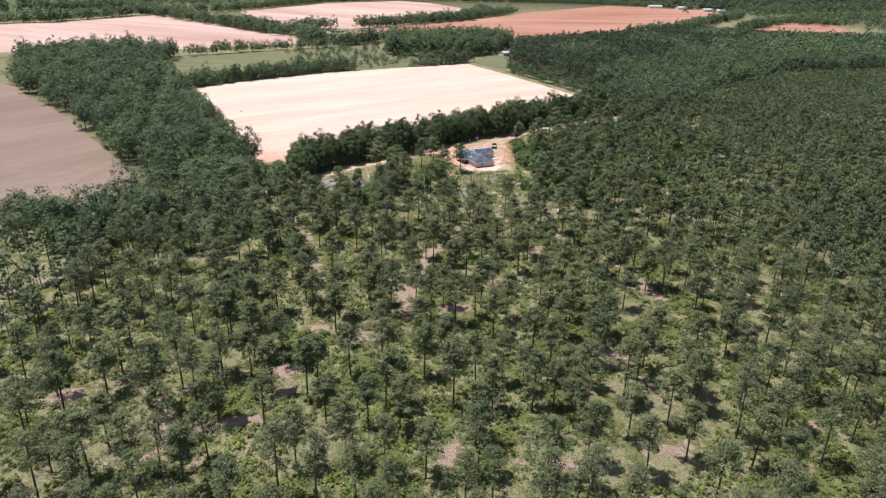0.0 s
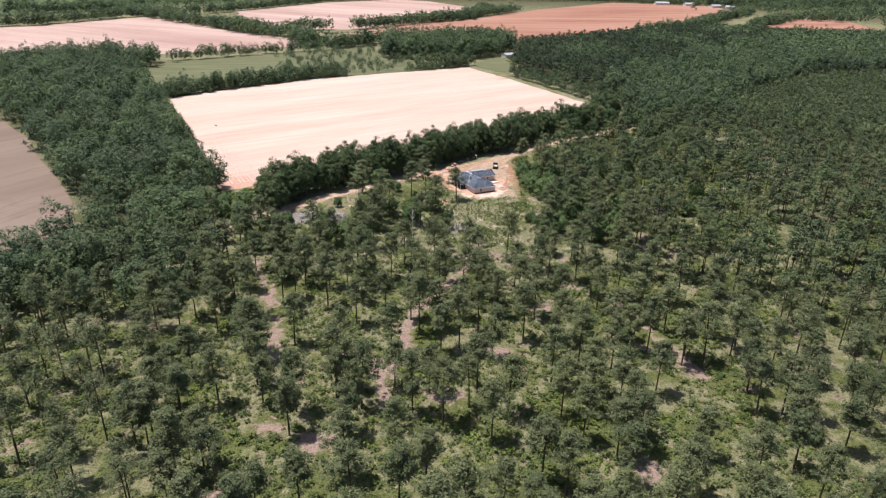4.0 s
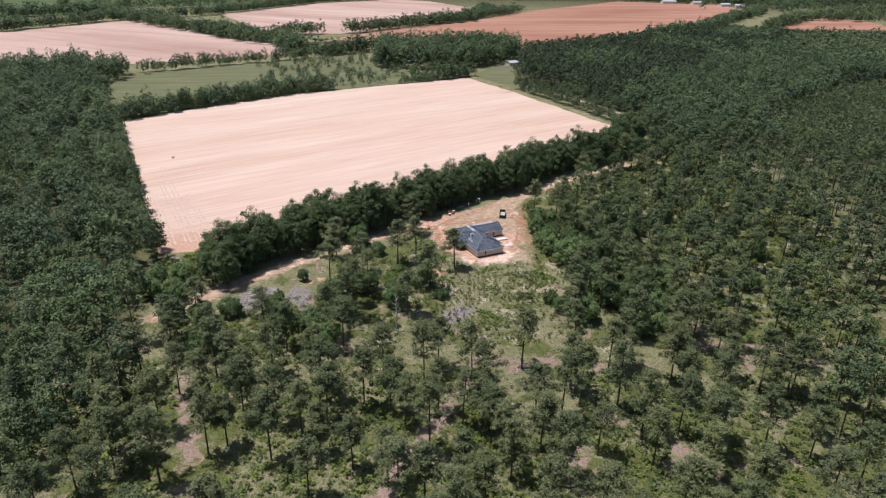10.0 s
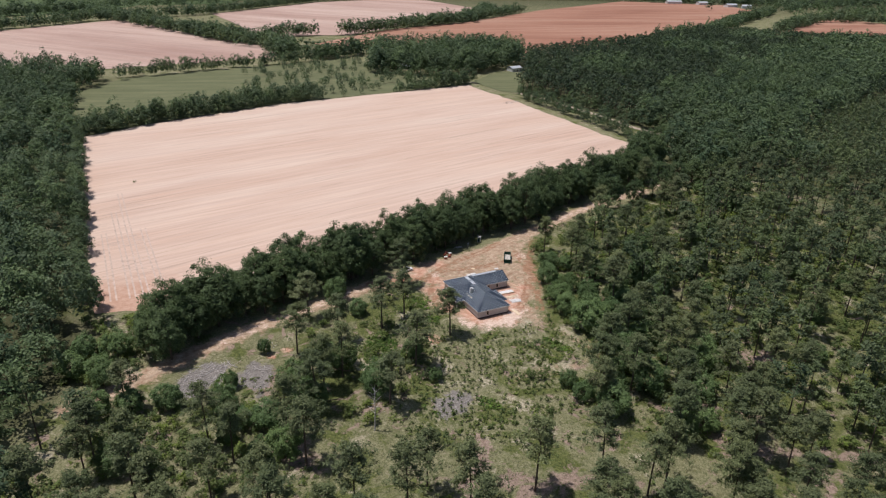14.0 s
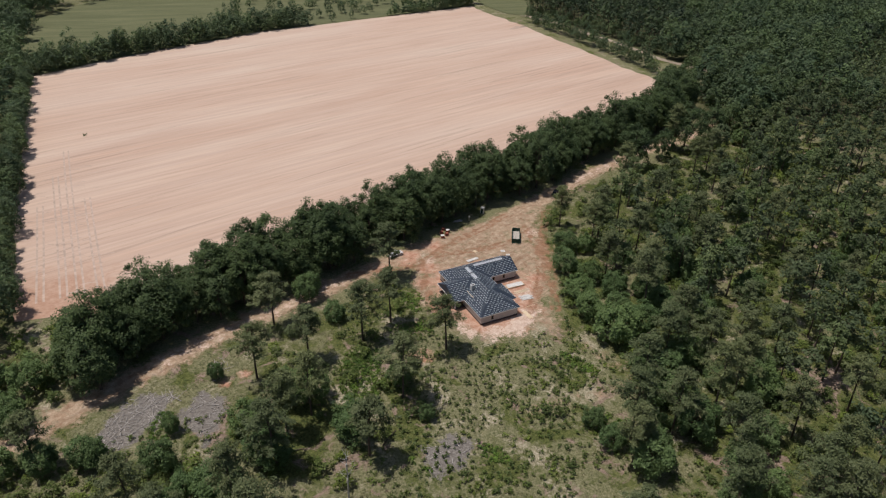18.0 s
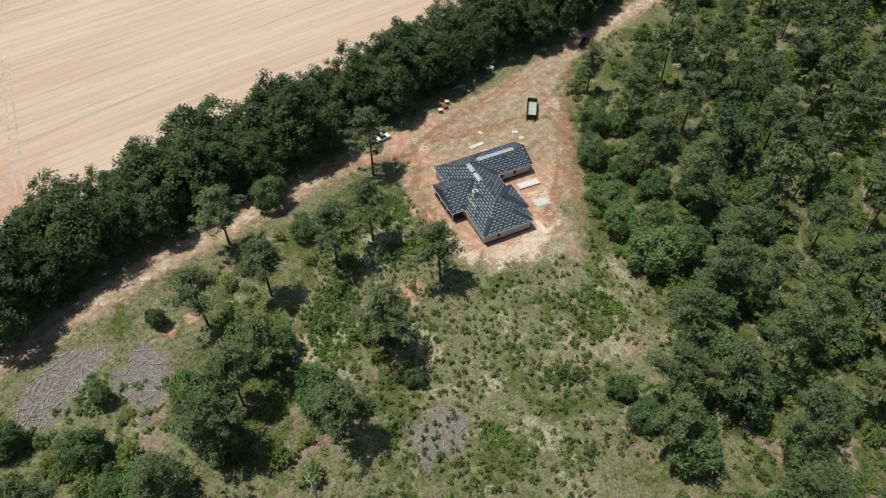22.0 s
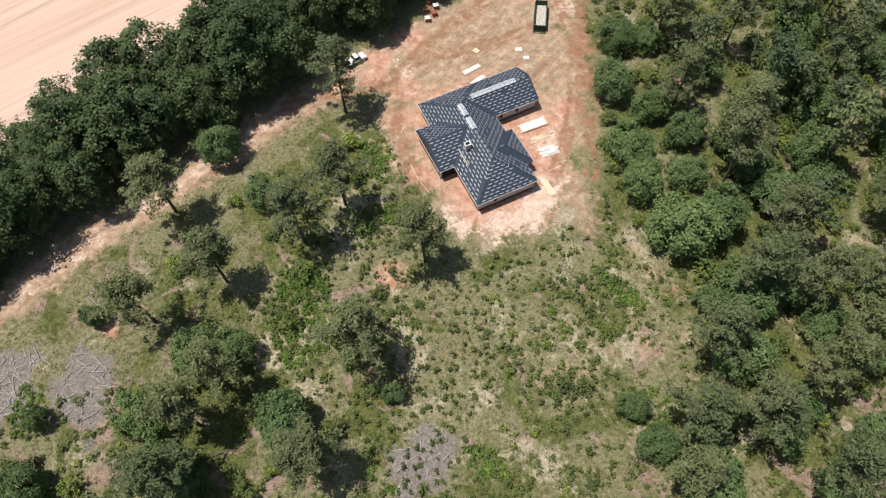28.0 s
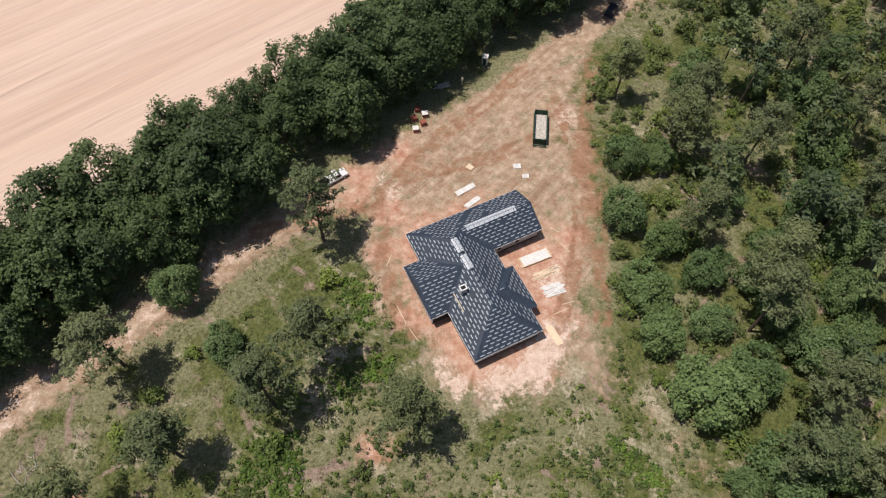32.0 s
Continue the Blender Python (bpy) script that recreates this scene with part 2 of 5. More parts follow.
FURROW = 37
M_GROUND = ground_material()
M_FIELD = field_material("pale tilled soil", (0.49, 0.355, 0.275), (0.59, 0.468, 0.388), (0.645, 0.555, 0.485), FURROW, corner=True)
M_FIELD_FAR = field_material("pink tilled soil", (0.37, 0.255, 0.212), (0.49, 0.382, 0.325), (0.60, 0.51, 0.445), -30, 0.2, 0.004)
M_FIELD_RED = field_material("red tilled soil", (0.27, 0.128, 0.085), (0.42, 0.262, 0.19), (0.50, 0.385, 0.30), 15, 0.2, 0.004)
M_FIELD_TAN = field_material("grey tan stubble", (0.205, 0.158, 0.122), (0.275, 0.217, 0.170), (0.33, 0.275, 0.222), 60, 0.3)
M_PASTURE = field_material("dry green pasture", (0.110, 0.125, 0.062), (0.178, 0.190, 0.102), (0.27, 0.268, 0.155), 10, 0.45, 0.03)
M_CROP = field_material("green crop", (0.085, 0.125, 0.055), (0.125, 0.165, 0.078), (0.17, 0.21, 0.10), 10, 0.3)
M_PINE = foliage("pine needles", (0.07, 0.088, 0.04), (0.15, 0.181, 0.083), (0.241, 0.273, 0.131))
M_LEAF = foliage("broad leaves", (0.039, 0.062, 0.024), (0.083, 0.126, 0.049), (0.132, 0.191, 0.077))
M_LEAF_LIGHT = foliage("fresh broad leaves", (0.067, 0.106, 0.038), (0.137, 0.21, 0.08), (0.206, 0.298, 0.122))
M_LEAF_FAR = foliage("forest leaves", (0.048, 0.072, 0.035), (0.103, 0.15, 0.072), (0.166, 0.223, 0.11), False)
M_PINE_FAR = foliage("far pine needles", (0.03, 0.048, 0.026), (0.064, 0.094, 0.048), (0.104, 0.141, 0.074), False)
M_PINE_STAND = foliage("shaded pine needles", (0.053, 0.075, 0.034), (0.112, 0.147, 0.069), (0.176, 0.217, 0.106), False)
M_BUSH = foliage("bush leaves", (0.056, 0.077, 0.024), (0.127, 0.168, 0.052), (0.211, 0.26, 0.089), False, False, (0.165, 0.215, 0.050))
M_FERN = foliage("fresh fern leaves", (0.055, 0.098, 0.018), (0.125, 0.205, 0.040), (0.200, 0.290, 0.065), False)
M_GRASS = foliage("dry grass blades", (0.100, 0.102, 0.044), (0.195, 0.190, 0.092), (0.40, 0.365, 0.225), False, True)
M_MARK = plain("darker wheel mark", (0.525, 0.40, 0.322), 0.95, 0, 0.2, 0.5)
M_BRICK = plain("red brick", (0.30, 0.10, 0.065), 0.9, 0, 0.3, 6)
M_RUBBLE = plain("pale rubble", (0.50, 0.46, 0.40), 0.9, 0, 0.35, 4)
M_GLASS = plain("dark glass", (0.02, 0.022, 0.026), 0.1, 0, 0.1, 2)
M_LANE = field_material("pale gravel", (0.30, 0.25, 0.19), (0.42, 0.36, 0.29), (0.52, 0.46, 0.38), 30, 0.3)
M_SIDING = plain("pale siding", (0.62, 0.60, 0.56), 0.7, 0, 0.1, 1)
M_BARK = plain("pine bark", (0.115, 0.085, 0.065), 0.95, 0, 0.35, 6)
M_STICK = plain("grey dead wood", (0.52, 0.48, 0.44), 0.9, 0, 0.3, 4)
M_ROOF = plain("blue black roof felt", (0.032, 0.046, 0.068), 0.55, 0, 0.25, 1.5)
M_DASH = plain("pale shingle strip", (0.47, 0.52, 0.54), 0.6, 0, 0.25, 2)
M_WALL = plain("grey house wrap", (0.50, 0.47, 0.45), 0.7, 0, 0.08, 1.2)
M_FASCIA = plain("white fascia", (0.78, 0.77, 0.75), 0.6)
M_SLAB = plain("dark block base", (0.10, 0.075, 0.065), 0.9)
M_DARK = plain("dark opening", (0.015, 0.015, 0.018), 0.4)
M_WRAP = plain("silver plastic wrap", (0.62, 0.65, 0.68), 0.35, 0.1, 0.15, 3)
M_LUMBER = plain("new lumber", (0.72, 0.58, 0.40), 0.8, 0, 0.15, 5)
M_WHITE = plain("white sheet", (0.68, 0.66, 0.62), 0.6, 0, 0.22, 3)
M_GREEN = plain("dark green steel", (0.020, 0.060, 0.040), 0.45, 0.2)
M_BLACK = plain("black rubber", (0.02, 0.02, 0.022), 0.8)
M_CARWHITE = plain("white car paint", (0.78, 0.78, 0.78), 0.3)
M_CARDARK = plain("dark car paint", (0.02, 0.025, 0.04), 0.3)
M_TIN = plain("tin roofing", (0.62, 0.63, 0.63), 0.4, 0.3, 0.12, 1)

# ---- mesh helpers ----


def tri_mesh(name, v, f, mat):
    """A mesh from arrays of points and triangles."""
    v, f = np.asarray(v, np.float32), np.asarray(f, np.int32)
    me = bpy.data.meshes.new(name)
    me.vertices.add(len(v))
    me.vertices.foreach_set("co", v.ravel())
    me.loops.add(f.size)
    me.loops.foreach_set("vertex_index", f.ravel())
    me.polygons.add(len(f))
    me.polygons.foreach_set("loop_start", np.arange(0, f.size, f.shape[1], dtype=np.int32))
    me.polygons.foreach_set("loop_total", np.full(len(f), f.shape[1], np.int32))
    me.update(calc_edges=True)
    me.materials.append(mat)
    return me


def part(name, bm, material, parent, label=""):
    me = bpy.data.meshes.new(name)
    bm.normal_update()
    bm.to_mesh(me)
    bm.free()
    me.materials.append(material)
    ob = new(name, me)
    ob.parent = parent
    return tagged(ob, label)


def box(bm, lo, hi, bevel=0.0):
    c = [(a + b) / 2 for a, b in zip(lo, hi)]
    s = [b - a for a, b in zip(lo, hi)]
    r = bmesh.ops.create_cube(bm, size=1, matrix=Matrix.Translation(c) @ Matrix.Diagonal((*s, 1)))
    if bevel:
        es = list({e for v in r["verts"] for e in v.link_edges})
        bmesh.ops.bevel(bm, geom=es, offset=bevel, segments=2, affect="EDGES", profile=0.6)
    return bm


def boxed(lo, hi, bevel=0.0):
    return box(bmesh.new(), lo, hi, bevel)


def prism(pts, z0, z1, bm=None):
    """An upright prism over a plan outline."""
    bm = bm or bmesh.new()
    lo = [bm.verts.new((x, y, z0)) for x, y in pts]
    hi = [bm.verts.new((x, y, z1)) for x, y in pts]
    n = len(pts)
    bm.faces.new(hi)
    bm.faces.new(lo[::-1])
    for i in range(n):
        bm.faces.new((lo[i], lo[(i + 1) % n], hi[(i + 1) % n], hi[i]))
    bmesh.ops.recalc_face_normals(bm, faces=bm.faces)
    return bm


def inside(poly, x, y):
    """Which of the points lie in the plan outline."""
    x, y = np.asarray(x, float), np.asarray(y, float)
    r = np.zeros(x.shape, bool)
    p = np.asarray(poly, float)
    for (x0, y0), (x1, y1) in zip(p, np.roll(p, -1, 0)):
        cross = ((y0 > y) != (y1 > y)) & (x < (x1 - x0) * (y - y0) / ((y1 - y0) if y1 != y0 else 1e-9) + x0)
        r ^= cross
    return r


def line_distance(line, x, y):
    """How far points are from a line of plan points."""
    x, y = np.asarray(x, float), np.asarray(y, float)
    d = np.full(x.shape, 1e9)
    for (x0, y0), (x1, y1) in zip(line[:-1], line[1:]):
        ux, uy = x1 - x0, y1 - y0
        k = np.clip(((x - x0) * ux + (y - y0) * uy) / (ux * ux + uy * uy), 0, 1)
        d = np.minimum(d, np.hypot(x - x0 - k * ux, y - y0 - k * uy))
    return d


def smooth(a, b, x):
    k = np.clip((np.asarray(x, float) - a) / (b - a), 0, 1)
    return k * k * (3 - 2 * k)


def scatter(rng, poly, gap, keep=1.0, tries=1):
    """Uneven points in a plan outline, about one gap apart."""
    p = np.asarray(poly, float)
    (xa, ya), (xb, yb) = p.min(0), p.max(0)
    gx, gy = np.meshgrid(np.arange(xa, xb, gap), np.arange(ya, yb, gap))
    gx = gx + (np.arange(gx.shape[0]) % 2)[:, None] * gap * 0.5
    x = gx.ravel() + rng.uniform(-0.42, 0.42, gx.size) * gap
    y = gy.ravel() + rng.uniform(-0.42, 0.42, gx.size) * gap
    ok = inside(poly, x, y) & (rng.random(x.size) < keep)
    return np.stack([x[ok], y[ok]], 1)


# ---- plan ----


def terrain(x, y):
    """Height of the ground: level about the house and the field, falling to the south."""
    x, y = np.asarray(x, float), np.asarray(y, float)
    fall = -3.3 * np.clip((-10 - y) / 102, 0, 1) - 1.5 * np.clip((-112 - y) / 110, 0, 1)
    lumps = 0.5 * np.sin(x * 0.061 + 1) * np.sin(y * 0.047) * smooth(-30, -70, y)
    hills = 26 * smooth(1500, 3800, y) * (0.7 + 0.3 * np.sin(x * 0.0016 + 2))
    return fall + lumps + hills


TRACK = [(-105, -46), (-100, -40), (-90, -29), (-78, -16), (-63, -1), (-51, 9.5), (-36, 23), (-21, 35), (-8.5, 44.6), (8, 56), (20, 69), (33, 82), (46, 96), (70, 119), (99, 138), (134, 168), (157, 185), (200, 200)]
LOOP = [(-14, 37), (-17, 24), (-15, 10), (-8, 34), (2, 43), (12, 56), (19, 62), (21, 46), (20, 30), (17, 18)]
FIELD = [(-121, 1), (-148, 52), (-176, 108), (-195, 146), (-215, 189), (-233, 226), (-200, 271), (-135, 339), (-49, 397), (18, 442), (26, 418), (53, 366), (77, 307), (90, 276), (102, 248), (112, 226), (104, 196), (88, 166), (45, 128), (9, 99), (-22, 73), (-52, 41), (-80, 18), (-104, 3)]
FIELD_TAN = [(-720, 200), (-520, 330), (-372, 218), (-354, 194), (-262, 92), (-232, 48), (-197, 3), (-170, -42), (-161, -62), (-178, -80), (-200, -84), (-260, -70), (-420, -40)]
WOOD = [(-370, 215), (-470, 400), (-428, 456), (-368, 474), (-303, 438), (-306, 373), (-269, 286), (-239, 228), (-201, 148), (-154, 52), (-128, 2), (-112, -18), (-112, -50), (-128, -78), (-140, -104), (-158, -110), (-148, -74), (-165, -44), (-195, 5), (-230, 50), (-262, 94)]
PASTURE = [(-269, 284), (-307, 373), (-301, 449), (-179, 552), (-114, 618), (-56, 532), (8, 478), (22, 444), (-49, 400), (-135, 341), (-201, 274), (-234, 231)]
FAR_LEFT = [(-722, 766), (-650, 836), (-566, 1065), (-365, 844), (-208, 689), (-197, 607), (-290, 539), (-368, 478), (-428, 460), (-510, 428), (-640, 560)]
FAR_MID = [(-457, 1234), (-324, 1680), (-129, 1920), (-29, 1843), (110, 1511), (-142, 866), (-192, 858), (-248, 807)]
FAR_RED = [(-177, 745), (-88, 970), (40, 1134), (252, 1549), (562, 1995), (838, 1893), (815, 1554), (447, 988), (202, 748), (96, 645), (-73, 708)]
FAR_EAST = [(515, 915), (640, 1120), (790, 1330), (900, 1400), (930, 1290), (860, 1080), (830, 960), (760, 885), (640, 890), (560, 890)]
YARD = [(-19, 33), (-16.5, 27), (-18, 21.5), (-14, 12), (-9, 4), (-7.5, -4), (-2, -6.5), (1.3, -8.5), (6, -5), (10, -6.5), (14, -2), (20, -7), (22.5, 2), (20, 10), (24, 18), (22, 28), (25, 40), (22, 46), (26, 60), (31, 80), (13.6, 64.8), (2.3, 57), (-8.5, 46.3)]
RED_YARD = [(-10, 28), (-15, 22), (-12, 11), (-9.5, 5), (-5.5, 2), (-5, -3.4), (-0.8, -5), (4.6, -3.2), (11, -3.4), (14.4, 4), (18, 8), (16, 14), (19, 20), (15, 25), (9, 28), (6, 34), (-2, 31)]
CLEARING = [(-36, -3), (-40, -18), (-37, -30), (-16, -42), (-10, -56), (18, -60), (34, -46), (37, -24), (26, -8), (22, 6), (12, -6), (0, -10), (-14, 0), (-20, 14)]
PALE = [(-6.5, 3), (-6.5, -3), (-3, -6.5), (1, -5), (3, -8), (6, -4.5), (11, -5), (15, 3), (17, 7.5), (12, 9), (6, 1), (0, -2)]
ASH = [[(-82, -31), (-78, -25.7), (-71.4, -24.7), (-69.5, -27), (-72, -30), (-70, -32), (-71.2, -37), (-74, -36), (-77.4, -42.6), (-84, -40)], [(-15.1, -40.7), (-12, -40), (-9.8, -37), (-6, -40), (-3.5, -39.7), (-5, -44), (-4.5, -46.9), (-8, -45.5), (-11.3, -49)], [(-67.4, -31), (-64.5, -25.5), (-59.1, -26.8), (-58, -33), (-59.8, -40), (-63, -37), (-66.5, -36.9)]]
PATH_EAST = [(21.2, 1.9), (25.5, -6.1), (29.5, -13.5), (35.9, -19.4), (33, -23), (27, -25.5), (17.6, -28), (7.9, -31.1)]
STRAW = [[(-86, -78.2), (-75.9, -103.1), (-70.5, -121.1), (-64.8, -143.5)], [(-35.3, -143.1), (-33.5, -155.6), (-32.1, -164.8)], [(-76.3, -96.4), (-72.1, -113.9), (-67.9, -131), (-65.4, -141.9)], [(-31, -150), (-26, -112), (-8, -82), (-2, -58)], [(42, -105), (47, -118), (55, -150)], [(46, -44), (58, -60), (88, -62)], [(-100, -205), (-88, -225), (-70, -218)]]
LUSH = [[(-52, -4), (-26, 18), (-15, 4), (-11, -12), (-15, -30), (-28, -52), (-52, -46)], [(-6, -44), (8, -28), (30, -36), (34, -64), (-8, -66)]]
THICKET = [(25, 62), (25, 30), (24, 8), (28, -6), (40, -20), (34, -42), (50, -62), (120, -62), (170, 60), (150, 165), (108, 136), (70, 104)]
RUTS = [[(12, 62.6), (4.8, 54.2), (-1.9, 48.2), (-9.1, 40.6), (-14, 33.3), (-18.2, 29.9), (-27.7, 26.5), (-37.1, 24.1)], [(-14, 33.3), (-15.6, 26.4), (-14.7, 18.3), (-12.8, 10.6), (-9.9, 5.5)], [(18.6, 52), (20.1, 40.3), (19.7, 29.6), (18.1, 19.7), (15.6, 12), (13.4, 6.1)], [(26, 64.6), (22.8, 47.9), (23.3, 34.8), (21.8, 21.2), (20.8, 7.5)], [(-11, 36), (-3, 38), (6, 41), (13, 45), (18, 54)]]
BARE_SOUTH = [(-21, -229, 6), (43, -112, 6), (-61, -172, 4.5), (-46, -178, 5), (-65, -197, 5.5), (-66, -207, 4.5), (10, -234, 6.5), (-16, -160, 5.5), (30, -186, 6.5), (33, -228, 5.5), (-119, -209, 5.5), (17, -110, 6), (-44, -139, 5), (0, -138, 5), (-75.5, -104, 4), (-69, -127, 4), (-66, -140, 4), (47, -134, 5), (28.5, -95, 4), (-29, -122, 4)]
BARE_NORTH = [(4, -70, 5), (55, -47, 6), (80, -20, 8), (16, -70, 5), (-45, -64, 5), (75, -71, 5.5), (46.5, -42, 3.5), (50.5, -46, 3.5), (64.6, -49, 5), (41.5, 29.8, 3.6), (-27.7, -45.8, 3), (59, -35, 3.5), (-19, -30.3, 3), (-60, -37, 3.5), (-59.2, -31.3, 2.6), (-58, -38.8, 2.6), (-57.2, -44.6, 2.6)]
SHRUBS = [(11.2, -13.5), (23.4, -13.5), (24.1, -22.7), (15.1, -24.8), (9.7, -20.4)]
FERNS = [[(-29.6, -22.6), (-21, -19.2), (-6.1, -22.6), (-14.3, -12.2), (-25.1, -29)], [(-20, 18), (-14.5, 13), (-12, 3), (-17, -2), (-22, 6)], [(0, -38), (12, -35), (20, -46), (4, -52)]]
FRESH = [
    [(-21.9, 15.5), (-17.6, 14.4), (-14.5, 7.1), (-16.6, 5.1), (-20.5, 8.1)],
    [(-16, 2.1), (-12.5, 2.1), (-11.9, -3.5), (-15.8, -2.6), (-20.8, -6.2), (-23.2, -2.5)],
    [(-32.8, -12.1), (-27.1, -10.5), (-25.1, -14.6), (-29.6, -17.7), (-33.1, -15.4)],
    [(-34, -11.6), (-26.1, -10.5), (-24.3, -21.3), (-25.3, -27.4), (-31.1, -29.4), (-33.7, -23.4)],
    [(24.8, -32.2), (30.1, -33.2), (30.5, -36.9), (25.6, -40.5), (22.7, -35)],
    [(-73.7, -31.3), (-69, -31.3), (-67.7, -39.7), (-71.3, -39.7)],
    [(-2.5, -40.5), (2.8, -40.5), (3.5, -44.9), (-1.7, -44.9)],
    [(-17.6, -39.6), (-14.7, -44.9), (-12.1, -47.4), (-13.7, -48.3), (-18.3, -43.2)],
    [(93.6, 72.7), (106.3, 76.7), (103.3, 65.1), (90.4, 59.7)],
    [(18.6, -10.6), (23.3, -12.8), (27.5, -18.2), (24.4, -20.3), (19.3, -13.9)],
]
EAST_WOOD = [(124, 205), (152, 245), (140, 261), (130, 275), (113, 318), (95, 352), (79, 383), (59, 409), (76, 470), (78, 526), (96, 634), (198, 724), (440, 960), (505, 920), (560, 882), (650, 874), (770, 872), (1000, 900), (1000, 350), (650, 140), (332, 90), (240, 120), (200, 165), (165, 168), (128, 146), (110, 160), (120, 190)]
YOUNG_STAND = [(205, 215), (280, 310), (370, 390), (520, 440), (680, 400), (620, 200), (332, 80), (240, 120), (200, 168)]
LEAFY_WOOD = [(108, 165), (123, 286), (205, 389), (339, 588), (560, 840), (720, 800), (640, 600), (520, 470), (370, 412), (302, 335), (220, 250), (196, 185), (150, 160)]
CORNER = [(-122, -3), (-104, -3), (-97, -14), (-95, -26), (-104, -36), (-113, -36), (-114, -16)]
SCRUB = [(-96, -50), (-86, -45), (-74, -44), (-66, -42), (-56, -46), (-50, -52), (-46, -66), (-60, -74), (-84, -70), (-100, -60)]

# ---- ground ----


def axis(core_a, core_b, step, lo, hi, grow=1.16):
    mid = list(np.arange(core_a, core_b + step / 2, step))
    s, a = step, core_a
    while a > lo:
        s *= grow
        a -= s
        mid.insert(0, a)
    s, b = step, core_b
    while b < hi:
        s *= grow
        b += s
        mid.append(b)
    return np.array(mid)


def make_ground():
    xs, ys = axis(-130, 120, 1.3, -5200, 5200), axis(-255, 85, 1.3, -1200, 7000)
    gx, gy = np.meshgrid(xs, ys)
    x, y = gx.ravel(), gy.ravel()
    v = np.stack([x, y, terrain(x, y)], 1)
    nx, ny = len(xs), len(ys)
    i = (np.arange(ny - 1)[:, None] * nx + np.arange(nx - 1)[None, :]).ravel()
    f = np.stack([i, i + 1, i + nx + 1, i + nx], 1)
    me = tri_mesh("ground", v, f, M_GROUND)

    def region(poly, soft):
        d = line_distance([*poly, poly[0]], x, y)
        return np.where(inside(poly, x, y), np.clip(0.5 + d / soft, 0, 1), np.clip(0.5 - d / soft, 0, 1))

    tr = line_distance(TRACK, x, y)
    soil = np.maximum(0.74 * region(YARD, 12), np.clip(1.05 - tr / 6.8, 0, 1))
    soil = np.maximum(soil, 0.7 * np.clip(1.1 - line_distance(LOOP, x, y) / 5.0, 0, 1))
    red = 0.92 * region(RED_YARD, 10)
    for rx, ry, rr in ((-15, -13, 5), (-14, 28, 6), (-20, 31, 6), (-27, 27.5, 4.5), (-15, 20, 5), (-11, 8, 4), (-57, -19, 3), (-60.6, -21.8, 2.4), (17, 23, 5), (-13, 41, 7), (-20, 36, 6)):
        red = np.maximum(red, 0.85 * np.clip(1.15 - np.hypot(x - rx, y - ry) / rr, 0, 1))
    pale = np.maximum(0.8 * region(PALE, 7), 0.46 * np.clip(1.15 - tr / 5.6, 0, 1) * smooth(-25, -42, x) * smooth(-92, -74, x))
    soil = np.maximum(soil, 0.42 * np.clip(1.2 - line_distance(PATH_EAST, x, y) / 4.2, 0, 1))
    pale = np.maximum(pale, 0.30 * np.clip(1.1 - line_distance(PATH_EAST, x, y) / 3.2, 0, 1))
    pale = np.maximum(pale, 0.55 * np.clip(1.1 - tr / 4.2, 0, 1) * smooth(30, 45, x))
    for rx, ry, rr in ((-14, 33, 6), (19, 50, 6), (14, 15, 6)):
        pale = np.maximum(pale, 0.55 * np.clip(1.2 - np.hypot(x - rx, y - ry) / rr, 0, 1))
    ash = np.maximum(np.maximum(region(ASH[0], 6), region(ASH[1], 6)), region(ASH[2], 6))
    straw = 0.8 * region(CLEARING, 16)
    lush = np.maximum(0.8 * region(LUSH[0], 14), 0.5 * region(LUSH[1], 16))
    lush = np.maximum(lush, region(THICKET, 12))
    for s in (SHRUBS, *FERNS):
        lush = np.maximum(lush, 1.2 * region(s, 6))
    rut = np.zeros(len(x))
    for s in RUTS:
        d = line_distance(s, x, y)
        rut = np.maximum(rut, 0.75 * np.clip(1.2 - np.abs(d - 0.9) / 1.3, 0, 1))
    east = region([(128, -64), (178, 60), (168, 165), (332, 152), (332, -400), (140, -400)], 40)
    lush = np.maximum(lush, east)
    lush = np.maximum(lush, 0.55 * region([(-190, -150), (-100, -80), (125, -75), (140, -400), (-190, -400)], 30))
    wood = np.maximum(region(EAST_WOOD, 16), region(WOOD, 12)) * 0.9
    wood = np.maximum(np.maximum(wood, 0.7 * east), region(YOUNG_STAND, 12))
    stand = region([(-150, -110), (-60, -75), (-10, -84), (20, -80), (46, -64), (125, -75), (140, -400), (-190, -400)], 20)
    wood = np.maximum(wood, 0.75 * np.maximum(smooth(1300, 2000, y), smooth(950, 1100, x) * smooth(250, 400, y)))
    bare = np.zeros(len(x))
    for bx, by, br in BARE_SOUTH + BARE_NORTH:
        bare = np.maximum(bare, np.clip(1.25 - np.hypot((x - bx) * 0.8, y - by) / br, 0, 1))
    for s in STRAW:
        bare = np.maximum(bare, 0.9 * np.clip(1.3 - line_distance(s, x, y) / 3.0, 0, 1))
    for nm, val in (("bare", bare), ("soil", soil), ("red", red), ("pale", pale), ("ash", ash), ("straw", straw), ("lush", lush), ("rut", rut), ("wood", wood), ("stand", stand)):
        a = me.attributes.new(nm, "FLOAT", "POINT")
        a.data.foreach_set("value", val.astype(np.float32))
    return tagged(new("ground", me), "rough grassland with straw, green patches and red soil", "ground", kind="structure")


